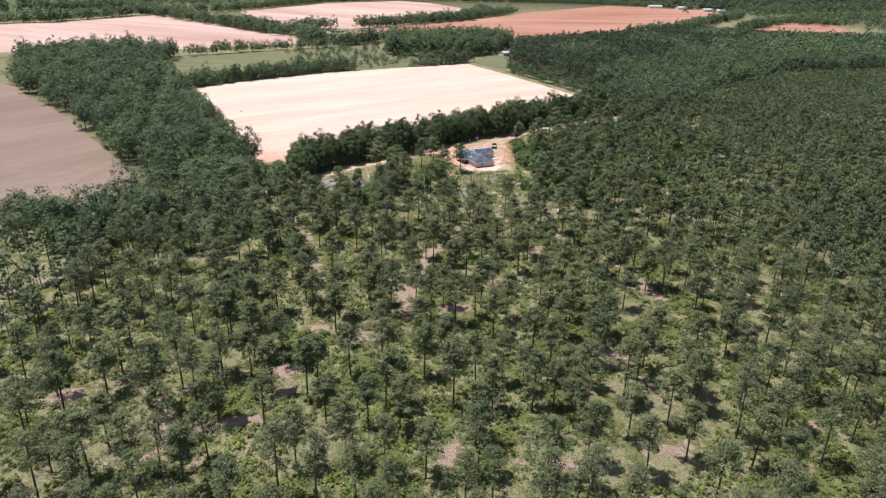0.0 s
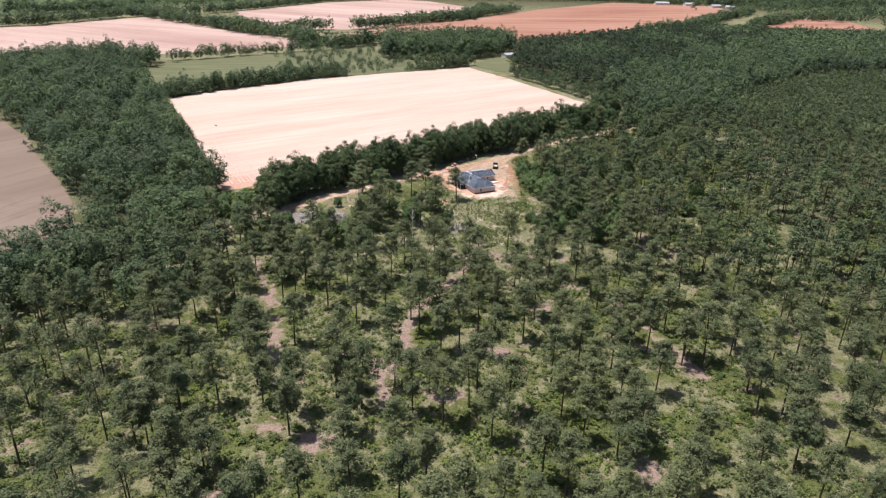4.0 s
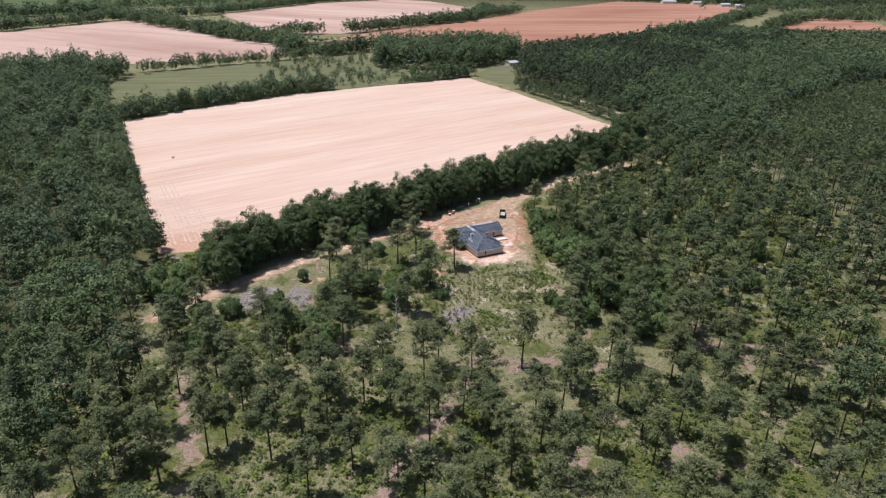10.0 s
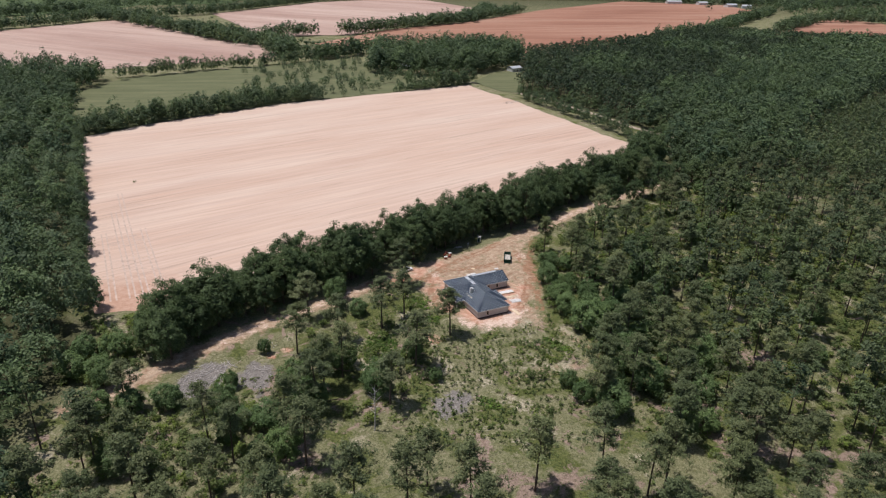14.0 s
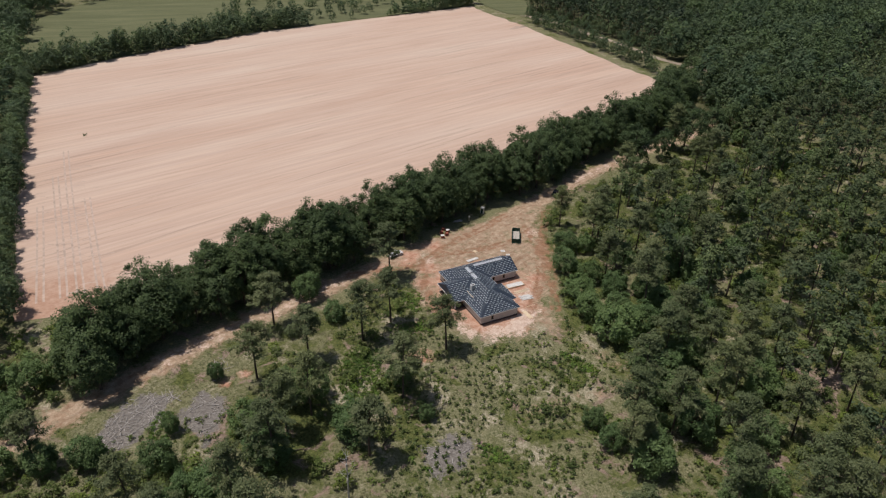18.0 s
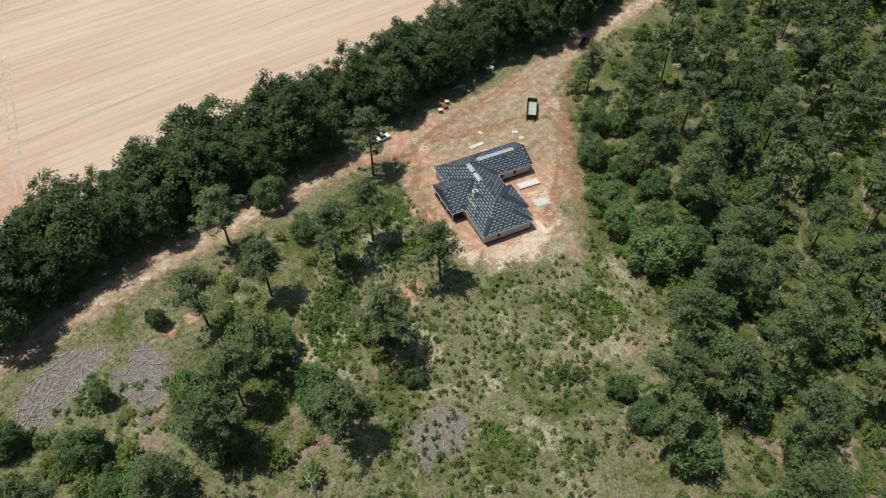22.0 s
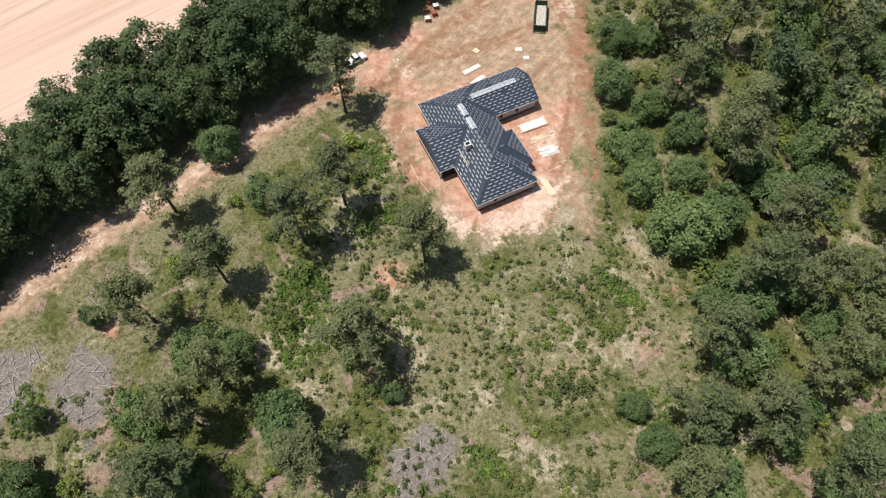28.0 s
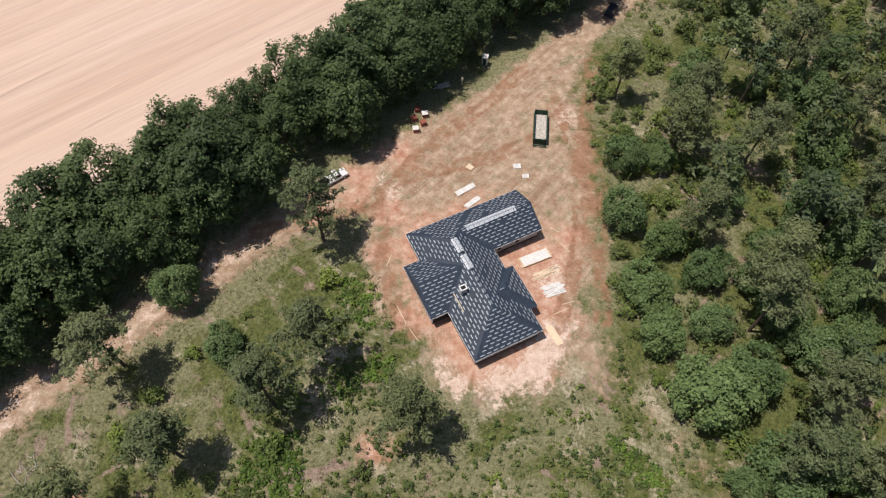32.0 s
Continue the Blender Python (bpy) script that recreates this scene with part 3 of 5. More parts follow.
def sheet(name, poly, mat, label, lift, rng):
    """A field laid on the ground, with an uneven edge."""
    pts = []
    n = len(poly)
    for k in range(n):
        (x0, y0), (x1, y1) = poly[k], poly[(k + 1) % n]
        m = max(1, int(math.hypot(x1 - x0, y1 - y0) / (6 if lift < 0.1 else 25)))
        for j in range(m):
            w = 0.7 if j else 0.0
            pts.append((x0 + (x1 - x0) * j / m + rng.normal() * w, y0 + (y1 - y0) * j / m + rng.normal() * w))
    bm = bmesh.new()
    vs = [bm.verts.new((px, py, float(terrain(px, py)) + lift)) for px, py in pts]
    fc = bm.faces.new(vs)
    bmesh.ops.triangulate(bm, faces=[fc])
    for _ in range(6):
        longer = [e for e in bm.edges if e.calc_length() > (14 if lift == 0.24 else 28 if lift < 0.25 else 160)]
        if not longer:
            break
        bmesh.ops.subdivide_edges(bm, edges=longer, cuts=1)
        bmesh.ops.triangulate(bm, faces=bm.faces)
    for q in bm.verts:
        q.co.z = float(terrain(q.co.x, q.co.y)) + lift
    layer = bm.verts.layers.float.new("worn")
    for q in bm.verts:
        q[layer] = max(0.0, 1.1 - math.hypot(q.co.x + 116, q.co.y - 6) / 34)
    bm.normal_update()
    for q in bm.faces:
        if q.normal.z < 0:
            q.normal_flip()
    ob = part(name, bm, mat, None)
    return tagged(ob, label, "field", kind="structure")


def ribbon(name, line, width, mat, label, lift, kind="structure", category="road"):
    """A strip of even width laid on the ground."""
    p = np.asarray(line, float)
    d = np.gradient(p, axis=0)
    d /= np.linalg.norm(d, axis=1)[:, None]
    nrm = np.stack([-d[:, 1], d[:, 0]], 1) * width / 2
    a, b2 = p + nrm, p - nrm
    xy = np.concatenate([a, b2])
    v = np.column_stack([xy, terrain(xy[:, 0], xy[:, 1]) + lift])
    n = len(p)
    i = np.arange(n - 1)
    return tagged(new(name, tri_mesh(name, v, np.stack([i + n, i + n + 1, i + 1, i], 1), mat)), label, category, kind=kind)


rng = np.random.default_rng(7)
make_ground()
sheet("field", FIELD, M_FIELD, "large pale tilled field with furrows and tyre marks", 0.06, rng)
sheet("field_tan", FIELD_TAN, M_FIELD_TAN, "grey tan stubble field beside the wood", 0.24, rng)
sheet("pasture", PASTURE, M_PASTURE, "dull green pasture with scattered small trees", 0.12, rng)
sheet("field_pink", FAR_LEFT, M_FIELD_FAR, "distant pink tilled field", 0.3, rng)
sheet("field_pink_far", FAR_MID, M_FIELD_FAR, "far pink tilled field between tree lines", 0.5, rng)
sheet("field_red", FAR_RED, M_FIELD_RED, "distant red tilled field with darker soil", 0.3, rng)
sheet("field_red_east", FAR_EAST, M_FIELD_RED, "far red field behind the forest", 0.5, rng)
sheet("field_green", [(-1250, 720), (-815, 898), (-792, 1079), (-688, 1224), (-690, 1451), (-548, 1540), (-480, 1900), (-1250, 2100), (-2000, 1400)], M_CROP, "far green crop field", 0.4, rng)
sheet("lawn", [(23, 458), (44, 511), (70, 538), (72, 470), (58, 402), (43, 412)], M_PASTURE, "green lawn by the farmstead", 0.2, rng)
ribbon("lane", [(6, 460), (38, 450), (55, 407), (75, 381), (91, 350), (109, 316), (126, 273), (136, 259), (148, 243)], 4.5, M_LANE, "pale gravel lane along the wood", 0.15)
# wheel marks of the headland, along the west edge of the field
marks = []
for k in range(4):
    o = 4 + k * 5.1 + 0.5 * math.sin(k * 2)
    marks.append([(-121 + o * 0.9 + 0.3 * math.sin(k + q * 5) - 74 * q, 5 + o * 0.45 + 145 * q) for q in np.linspace(0.02, 0.42 + 0.16 * (k % 3), 14)])
mv, mf, mo = [], [], 0
for line in marks:
    for side in (-0.9, 0.9):
        p = np.asarray(line) + (side * 0.88, side * 0.47)
        w = np.array((0.26, 0.14))
        xy = np.concatenate([p + w, p - w])
        n = len(p)
        i = np.arange(n - 1)
        mv.append(np.column_stack([xy, np.full(2 * n, 0.085)]))
        mf.append(np.stack([i, i + 1, i + n + 1, i + n], 1) + mo)
        mo += 2 * n
mark_rng = np.random.default_rng(29)
for k in range(70):
    q, o, ln = mark_rng.uniform(0.0, 0.62), mark_rng.uniform(1.5, 24), mark_rng.uniform(1.5, 5)
    mid = np.array((-121 + o * 0.9 - 74 * q, 5 + o * 0.45 + 145 * q))
    bow = np.linspace(-1, 1, 6)
    p = mid + np.stack([0.88 * bow * ln / 2 - 0.3 * bow ** 2, 0.30 * bow * ln / 2 - 0.5 * bow ** 2], 1)
    xy = np.concatenate([p + (-0.05, 0.16), p - (-0.05, 0.16)])
    i = np.arange(5)
    mv.append(np.column_stack([xy, np.full(12, 0.088 + 0.0004 * k)]))
    mf.append(np.stack([i, i + 6, i + 7, i + 1], 1) + mo)
    mo += 12
tagged(new("wheel_marks", tri_mesh("wheel_marks", np.concatenate(mv), np.concatenate(mf), M_MARK)), "dark tyre tracks along the field headland", "tyre tracks", kind="stuff")

# ---- trees ----


def leaves(rng, centres, spread, size, per, slim=1.0, up=0.5, out=None):
    """Loose leaf triangles about the given points, turned outwards and to the sky."""
    n = len(centres) * per
    c = np.repeat(centres, per, 0) + rng.normal(size=(n, 3)) * spread
    face = rng.normal(size=(n, 3)) * 0.58 + (0, 0, up)
    if out is not None:
        face = face + np.repeat(out, per, 0) * 0.75
    a = np.cross(face, rng.normal(size=(n, 3)))
    a /= np.linalg.norm(a, axis=1)[:, None] + 1e-9
    b = np.cross(face, a)
    b /= np.linalg.norm(b, axis=1)[:, None] + 1e-9
    s = size * rng.uniform(0.6, 1.4, (n, 1))
    v = np.stack([c - a * s * 0.5 - b * s * 0.42 * slim, c - a * s * 0.5 + b * s * 0.42 * slim, c + a * s * 0.6], 1).reshape(-1, 3)
    return v, np.arange(n * 3).reshape(-1, 3)


def puffs(rng, lobes, per, size, slim=0.9, flat=0.85):
    """Leaves on the upper and outer sides of many small rounded sprays: (centre, radius, way out)."""
    cs, ns = [], []
    for c, lr, way in lobes:
        d = rng.normal(size=(per, 3)) + np.asarray(way) * 0.8
        d /= np.linalg.norm(d, axis=1)[:, None] + 1e-9
        cs.append(c + d * lr * rng.uniform(0.3, 1.3, (per, 1)) * (1.0, 1.0, flat))
        ns.append(d * 0.62 + np.asarray(way) * 0.72)
    return leaves(rng, np.concatenate(cs), size * 0.2, size, 1, slim, 0.5, np.concatenate(ns))


def tube(points, radii, sides=6):
    """A tapered limb along points."""
    p, v, f = np.asarray(points, float), [], []
    for k, (q, r) in enumerate(zip(p, radii)):
        d = p[min(k + 1, len(p) - 1)] - p[max(k - 1, 0)]
        d /= np.linalg.norm(d) + 1e-9
        s = np.cross(d, (0.31, 0.95, 0.05))
        s /= np.linalg.norm(s)
        w = np.cross(d, s)
        for j in range(sides):
            an = 2 * math.pi * j / sides
            v.append(q + r * (math.cos(an) * s + math.sin(an) * w))
    for k in range(len(p) - 1):
        for j in range(sides):
            a, b = k * sides + j, k * sides + (j + 1) % sides
            f += [(a, b, b + sides), (a, b + sides, a + sides)]
    return np.array(v), np.array(f)


def merge(parts):
    v, f, o = [], [], 0
    for pv, pf in parts:
        v.append(pv)
        f.append(pf + o)
        o += len(pv)
    return np.concatenate(v), np.concatenate(f)


def pine(rng, lod, h=None):
    """Trunk and crown of a tall pine, about 17 m high, its needles in loose sprays at the branch ends."""
    h = h or rng.uniform(14.8, 19.0)
    lean = rng.normal(size=2) * 0.45
    zs = np.linspace(-0.3, h * 0.97, 7 if lod == 0 else 3)
    pts = [(lean[0] * (z / h) ** 2, lean[1] * (z / h) ** 2, z) for z in zs]
    rad = [0.22 * (1 - 0.8 * z / h) + 0.03 for z in zs]
    wood = [tube(pts, rad, 7 if lod == 0 else 4)]
    base = h * rng.uniform(0.42, 0.60)
    reach = rng.uniform(3.5, 4.9)
    heavy = rng.uniform(0, 2 * math.pi)
    lobes = []
    n = (34, 17, 9)[lod]
    for k in range(n):
        q = (k + rng.random()) / n
        z = base + (h - base) * q
        an = k * 2.4 + rng.normal() * 0.5
        r = reach * (1.0 - 0.86 * q ** 1.7) * rng.uniform(0.55, 1.2) * (0.62 + 0.42 * min(1, q * 4)) * (1 + 0.22 * math.cos(an - heavy))
        d = np.array((math.cos(an), math.sin(an), 0.05 + 0.35 * q))
        o = np.array((lean[0] * (z / h) ** 2, lean[1] * (z / h) ** 2, z))
        if lod == 0:
            wood.append(tube([o, o + d * r * 0.5 + (0, 0, 0.1), o + d * r * 0.95], [0.06, 0.04, 0.015], 3))
        for w in ((0.5, 0.82, 1.05), (0.6, 1.0), (0.75,))[lod]:
            side = np.array((-d[1], d[0], 0)) * rng.normal() * 0.38
            lobes.append((o + d * r * w + side + rng.normal(size=3) * 0.18, (0.80, 1.0, 1.45)[lod] * rng.uniform(0.7, 1.3), (d[0] * w * 0.7, d[1] * w * 0.7, 0.7)))
    lobes.append((np.array((lean[0], lean[1], h)), (0.6, 0.8, 1.1)[lod], (0, 0, 1)))
    return merge(wood), puffs(rng, lobes, (42, 18, 9)[lod], (0.45, 0.80, 1.65)[lod], (0.55, 0.65, 0.8)[lod], 0.62)


def broadleaf(rng, lod, h=15.5, r=5.6):
    """Trunk with limbs and an uneven crown of many leafy sprays."""
    h, r = h * rng.uniform(0.88, 1.12), r * rng.uniform(0.88, 1.12)
    wood = [tube([(0, 0, -0.3), (0.1, 0.05, h * 0.35), (0.0, 0.1, h * 0.75)], [0.34, 0.25, 0.07], 7 if lod == 0 else 4)]
    lobes = []
    n = (56, 22, 10, 30)[lod]
    ph = rng.uniform(0, 6.28, 4)
    for k in range(n):
        q = 1 - 1.62 * (k + 0.5) / n
        an = k * 2.4 + rng.normal() * 0.3
        ring = math.sqrt(max(0.0, 1 - q * q))
        lump = 1 + 0.20 * math.sin(2 * an + ph[0]) + 0.14 * math.sin(3 * an + ph[1] + 3 * q) + rng.normal() * 0.09
        d = np.array((math.cos(an) * ring, math.sin(an) * ring, q))
        c = np.array((0, 0, h * 0.52)) + d * (r * 0.76, r * 0.76, h * 0.40) * lump
        lobes.append((c, r * (0.25, 0.34, 0.47, 0.30)[lod] * rng.uniform(0.65, 1.35), d * 0.9 + (0, 0, 0.35)))
        if lod == 0 and k % 5 == 0:
            wood.append(tube([(0, 0, h * 0.3), c * (0.5, 0.5, 0.85), c], [0.12, 0.08, 0.03], 4))
    return merge(wood), puffs(rng, lobes, (135, 27, 13, 44)[lod], (0.44, 1.0, 1.9, 0.68)[lod])


def young_pine(rng):
    """A narrow young plantation pine."""
    h = rng.uniform(8.5, 11)
    lobes = [(np.array((0.25 * math.cos(k * 2.4), 0.25 * math.sin(k * 2.4), h * (0.32 + 0.15 * k))), 1.5 - 0.26 * k, (0, 0, 0.6)) for k in range(5)]
    return puffs(rng, lobes, 5, 1.5, 0.7, 1.0)


def grove(name, kinds, places, mat, label, category, rng, size=(0.85, 1.15), kind="stuff", squash=1.0):
    """Many trees or bushes far off, joined in one mesh."""
    vs, fs, tones, o = [], [], [], 0
    tone_rng = np.random.default_rng(len(places))
    for px, py in places:
        v, f = kinds[rng.integers(len(kinds))]
        a, s = rng.uniform(0, 2 * math.pi), rng.uniform(*size)
        c, sn = math.cos(a) * s, math.sin(a) * s
        w = np.empty_like(v)
        w[:, 0], w[:, 1] = v[:, 0] * c - v[:, 1] * sn + px, v[:, 0] * sn + v[:, 1] * c + py
        w[:, 2] = v[:, 2] * s * rng.uniform(0.9, 1.1) * squash + float(terrain(px, py))
        vs.append(w)
        fs.append(f + o)
        tones.append(np.full(len(w), tone_rng.random(), np.float32))
        o += len(w)
    me = tri_mesh(name, np.concatenate(vs), np.concatenate(fs), mat)
    me.attributes.new("tone", "FLOAT", "POINT").data.foreach_set("value", np.concatenate(tones))
    return tagged(new(name, me), label, category, kind=kind)


def tree_thing(name, wood, crown, crown_mat, label, category, group):
    root = new(name)
    for nm, (v, f), mt in (("trunk", wood, M_BARK), ("crown", crown, crown_mat)):
        ob = new(nm, tri_mesh(nm, v, f, mt))
        ob.parent = root
    return tagged(root, label, category, group)


def plant(models, places, rng, size=(0.88, 1.12), wide=0):
    """Copies of the model trees at the places, the first few of them broader in the crown."""
    for k, (px, py) in enumerate(places):
        m = models[k % len(models)]
        p = pose(px, py, float(terrain(px, py)), 0, 0, rng.uniform(0, 360))
        s = rng.uniform(*size)
        if k < len(models):
            m.matrix_basis = p @ Matrix.Diagonal((s, s, s, 1))
        else:
            ob = copy_thing(m, p)
            ob.scale = (s, s, s * rng.uniform(0.95, 1.06))
        if k < wide:
            ob = m if k < len(models) else ob
            ob.scale = (1.12, 1.12, 0.96)


# pine trunks, stand by stand
PINES_YARD = [(-9.2, -10.0), (-25.0, 22.4), (-23.5, 1.4), (-30.1, -6.2), (-53.7, 0.2), (-42.4, -13.6), (-53.3, -20.6), (-19.1, -26.6), (-25.3, -43.1), (-43.6, -45.7), (34.3, -27.0), (36.9, 21.5), (36.3, 39.1), (29.2, 54.8), (43.7, 5.4), (-38.9, -32.0), (-92.0, -45.4), (-67.2, -58.3), (-59.6, -64.8), (-48.8, -57.2), (-42.9, -65.6), (-43.1, -37.4), (-15.5, -72.3), (38.4, -37.6), (29.4, -38.9), (23.7, -67.8), (8.1, -73.0)]
PINES_EAST = [(45.6, 12.2), (50.2, 38.0), (73.0, 79.7), (87.1, 95.8), (87.4, 122.1), (139.2, 137.5), (92.5, 42.3), (65.1, 25.5), (89.7, 82.0), (85.9, 14.8), (28.0, -45.8), (48.4, -46.4), (66.6, -2.9), (70.2, -13.9), (52.0, -17.6), (78.4, -32.4), (97.5, 7.4), (56.3, 80.9), (52.3, -69.3), (100.4, -8.5), (124.9, 39.3), (83.3, -37.0), (61.0, -17.0), (120.0, 4.4), (119.1, -8.2), (43.7, -58.3), (73.5, -62.8), (61.6, 57.3), (70.0, 43.0), (84.9, 61.4), (63.6, -38.7), (94.0, 101.0), (39.6, 44.4)]
PINES_MID = [(-123.2, -117.0), (-115.3, -134.5), (-94.5, -132.1), (-104.0, -126.5), (-84.7, -151.6), (-74.3, -93.6), (-54.5, -109.4), (-46.2, -140.0), (-30.0, -155.5), (-26.9, -118.2), (-83.7, -85.7), (-30.4, -79.5), (-43.9, -121.0), (-2.8, -140.6), (-8.1, -156.2), (12.1, -153.5), (21.8, -108.3), (-10.2, -118.0), (12.5, -117.7), (7.3, -131.0), (-6.4, -79.0), (31.0, -90.2), (44.0, -117.3), (30.3, -146.2), (39.8, -156.7), (52.2, -124.7), (72.1, -108.9), (77.3, -119.4), (104.8, -116.5), (33.7, -102.4), (112.5, -50.5)]
PINES_SOUTHWEST = [(-119.7, -192.9), (-115.3, -218.1), (-100.0, -229.1), (-99.6, -239.2), (-93.3, -216.1), (-89.4, -225.8), (-75.4, -234.1), (-77.1, -244.6), (-77.7, -218.5), (-65.6, -221.6), (-66.9, -206.5), (-66.4, -193.0), (-55.6, -234.6), (-51.1, -218.7), (-44.2, -234.4), (-40.4, -220.7), (-39.1, -189.3), (-32.6, -222.0), (-54.2, -175.4), (-96.7, -192.3), (-109.0, -199.6), (-135.5, -148.9), (-132.4, -204.1), (-121.6, -224.7)]
PINES_SOUTHEAST = [(-28.4, -184.4), (-26.1, -237.8), (-21.3, -191.8), (-10.6, -163.3), (-5.8, -176.7), (4.3, -189.7), (9.0, -193.9), (16.1, -176.7), (-14.3, -227.0), (0.9, -238.7), (23.1, -224.3), (23.4, -238.0), (34.7, -218.6), (34.8, -231.8), (50.5, -192.9), (42.2, -182.5), (82.3, -152.3), (62.8, -196.3), (77.7, -179.9), (49.6, -233.9), (66.3, -204.8), (64.7, -156.1), (120.6, -159.0), (110.1, -183.8), (73.4, -240.9), (55.6, -239.4), (111.5, -163.1)]
known = np.array(PINES_YARD + PINES_EAST + PINES_MID + PINES_SOUTHWEST + PINES_SOUTHEAST)

pines = [tree_thing("pine_tree", *pine(np.random.default_rng(20 + k), 0), M_PINE, "tall pine with bare lower trunk and loose grey-green crown", "pine tree", "pines in the open stand") for k in range(8)]
rng = np.random.default_rng(11)
STAND = [(-134, -84), (-108, -56), (-84, -62), (-58, -70), (-10, -80), (20, -78), (44, -62), (46, -34), (36, 0), (40, 30), (40, 60), (70, 92), (110, 126), (165, 170), (330, 150), (330, -400), (-190, -400), (-190, -150), (-160, -116)]
spots = scatter(rng, STAND, 9.4, 0.9)
spots = spots[~inside(YOUNG_STAND, spots[:, 0], spots[:, 1])]
for s in STRAW[:3]:
    spots = spots[line_distance(s, spots[:, 0], spots[:, 1]) > 4.0]
gap = np.array([np.min(np.hypot(*(known - s).T)) for s in spots])
covered = inside([(-130, -80), (-140, -248), (75, -248), (120, -150), (125, -60), (40, -40), (-60, -60)], spots[:, 0], spots[:, 1])
eastern = inside([(30, 70), (30, -60), (125, -64), (175, 60), (165, 165), (108, 140)], spots[:, 0], spots[:, 1])
spots = spots[gap > np.where(eastern, 8.6, np.where(covered, 8.8, 7.4))]
near_rank = np.argsort(np.hypot(spots[:, 0] + 10, (spots[:, 1] + 110) * 0.7))
extra = 300 - len(known)
near_spots, far_spots = spots[near_rank[:extra]], spots[near_rank[extra:]]
plant(pines, np.concatenate([known, near_spots]), rng, wide=10)
far_pines = [pine(np.random.default_rng(50 + k), 1) for k in range(6)]
def thinned(leaf):
    """Every second leaf of a crown."""
    lv = leaf[0].reshape(-1, 3, 3)[::2].reshape(-1, 3)
    return lv, np.arange(len(lv)).reshape(-1, 3)


south = (far_spots[:, 1] > -275) & (far_spots[:, 1] < -120) & (np.abs(far_spots[:, 0] + 10) < 125)
south_pines = [pine(np.random.default_rng(60 + k), 0) for k in range(7)]
grove("south_pine_crowns", [thinned(c) for w, c in south_pines], far_spots[south], M_PINE, "southern pines with loose grey-green crowns", "pine trees", np.random.default_rng(6))
grove("south_pine_trunks", [w for w, c in south_pines], far_spots[south], M_BARK, "bare trunks of the southern pines", "tree trunks", np.random.default_rng(6))
east_far = ~south & ((far_spots[:, 0] > 240) | (far_spots[:, 0] < -150) | (far_spots[:, 1] < -300))
grove("east_pine_crowns", [c for w, c in [pine(np.random.default_rng(160 + k), 2) for k in range(6)]], far_spots[east_far], M_PINE_STAND, "eastern part of the pine stand", "pine trees", np.random.default_rng(7))
grove("pine_crowns", [c for w, c in far_pines], far_spots[~south & ~east_far], M_PINE_STAND, "open stand of grey-green pines over rough grass", "pine trees", np.random.default_rng(5))
grove("pine_trunks", [w for w, c in far_pines], far_spots[~south], M_BARK, "dark bare trunks of the pine stand", "tree trunks", np.random.default_rng(5))

# belt of broadleaf trees between track and field
BELT_FOOT = [(-92, -26), (-80, -14), (-72.6, -4.5), (-62.9, 2), (-53, 9.5), (-46, 15.5), (-33, 26), (-18.8, 38.5), (-7.4, 51), (4, 63.5), (19, 76), (34, 92), (48, 107), (66, 124), (88, 144), (108, 168), (118, 195)]
belt_spots = []
rng = np.random.default_rng(3)
for (x0, y0), (x1, y1) in zip(BELT_FOOT[:-1], BELT_FOOT[1:]):
    ln = math.hypot(x1 - x0, y1 - y0)
    nx_, ny_ = -(y1 - y0) / ln, (x1 - x0) / ln
    n = max(1, round(ln / 6.6))
    for j in range(n):
        for off in (6.6, 11.8, 16.6):
            q = (j + rng.uniform(0.1, 0.9)) / n
            o = off + rng.normal() * 1.2 - (5.0 if x0 > 15 else 0.0)
            belt_spots.append((x0 + (x1 - x0) * q + nx_ * o, y0 + (y1 - y0) * q + ny_ * o))
oaks = [tree_thing("broadleaf_tree", *broadleaf(np.random.default_rng(80 + k), 0), M_LEAF, "dense dark green broadleaf tree in the field hedge", "tree", "trees of the hedge belt") for k in range(7)]
belt_spots += [(-89, -20), (-84, -13), (-95, -14), (-88, -7), (-80, -6), (-88, -24)]
belt_spots += [(66, 104), (80, 113), (92, 122), (106, 131), (118, 142), (131, 152), (146, 162), (120, 168), (134, 176), (150, 186), (128, 190), (140, 204), (124, 214), (160, 176)]
belt_spots = [s for s in belt_spots if math.hypot(s[0] + 105, s[1] + 2) > 13 and min(math.hypot(s[0] + 24, s[1] - 35.2) - 8.5, math.hypot(s[0] + 10, s[1] - 48.5) - 4.5, math.hypot(s[0] - 2, s[1] - 58) - 6) > 0]
plant(oaks, belt_spots, rng, (0.74, 1.2))

# round broadleaf trees beside the clearing and in the thicket
SIDE_EAST = [(28.3, 38.3, 4.1), (25.8, 25.9, 4.6), (34.4, 38.4, 3.6), (27.2, 11.6, 5.0), (28.4, 3.9, 4.8), (43.7, 29.6, 5.0), (48.7, 18.0, 4.2), (36.7, 5.6, 3.9), (33.6, -6.4, 7.4), (40.5, -3.2, 5.0), (47.8, 7.6, 5.3), (51.2, 0.9, 5.2), (59.4, 10.6, 4.6), (58.1, 3.0, 4.4), (42.6, -17.6, 6.4), (49.0, -15.8, 5.6), (36.5, -18.6, 3.1), (59.2, 28.4, 5.6), (63.5, 39.8, 5.8), (62.4, 20.4, 5.4), (55.2, 22.4, 3.8), (64.8, 54.4, 5.7), (45.2, 12.8, 3.6), (32.0, 20.5, 4.0), (38.0, 15.0, 4.2)]
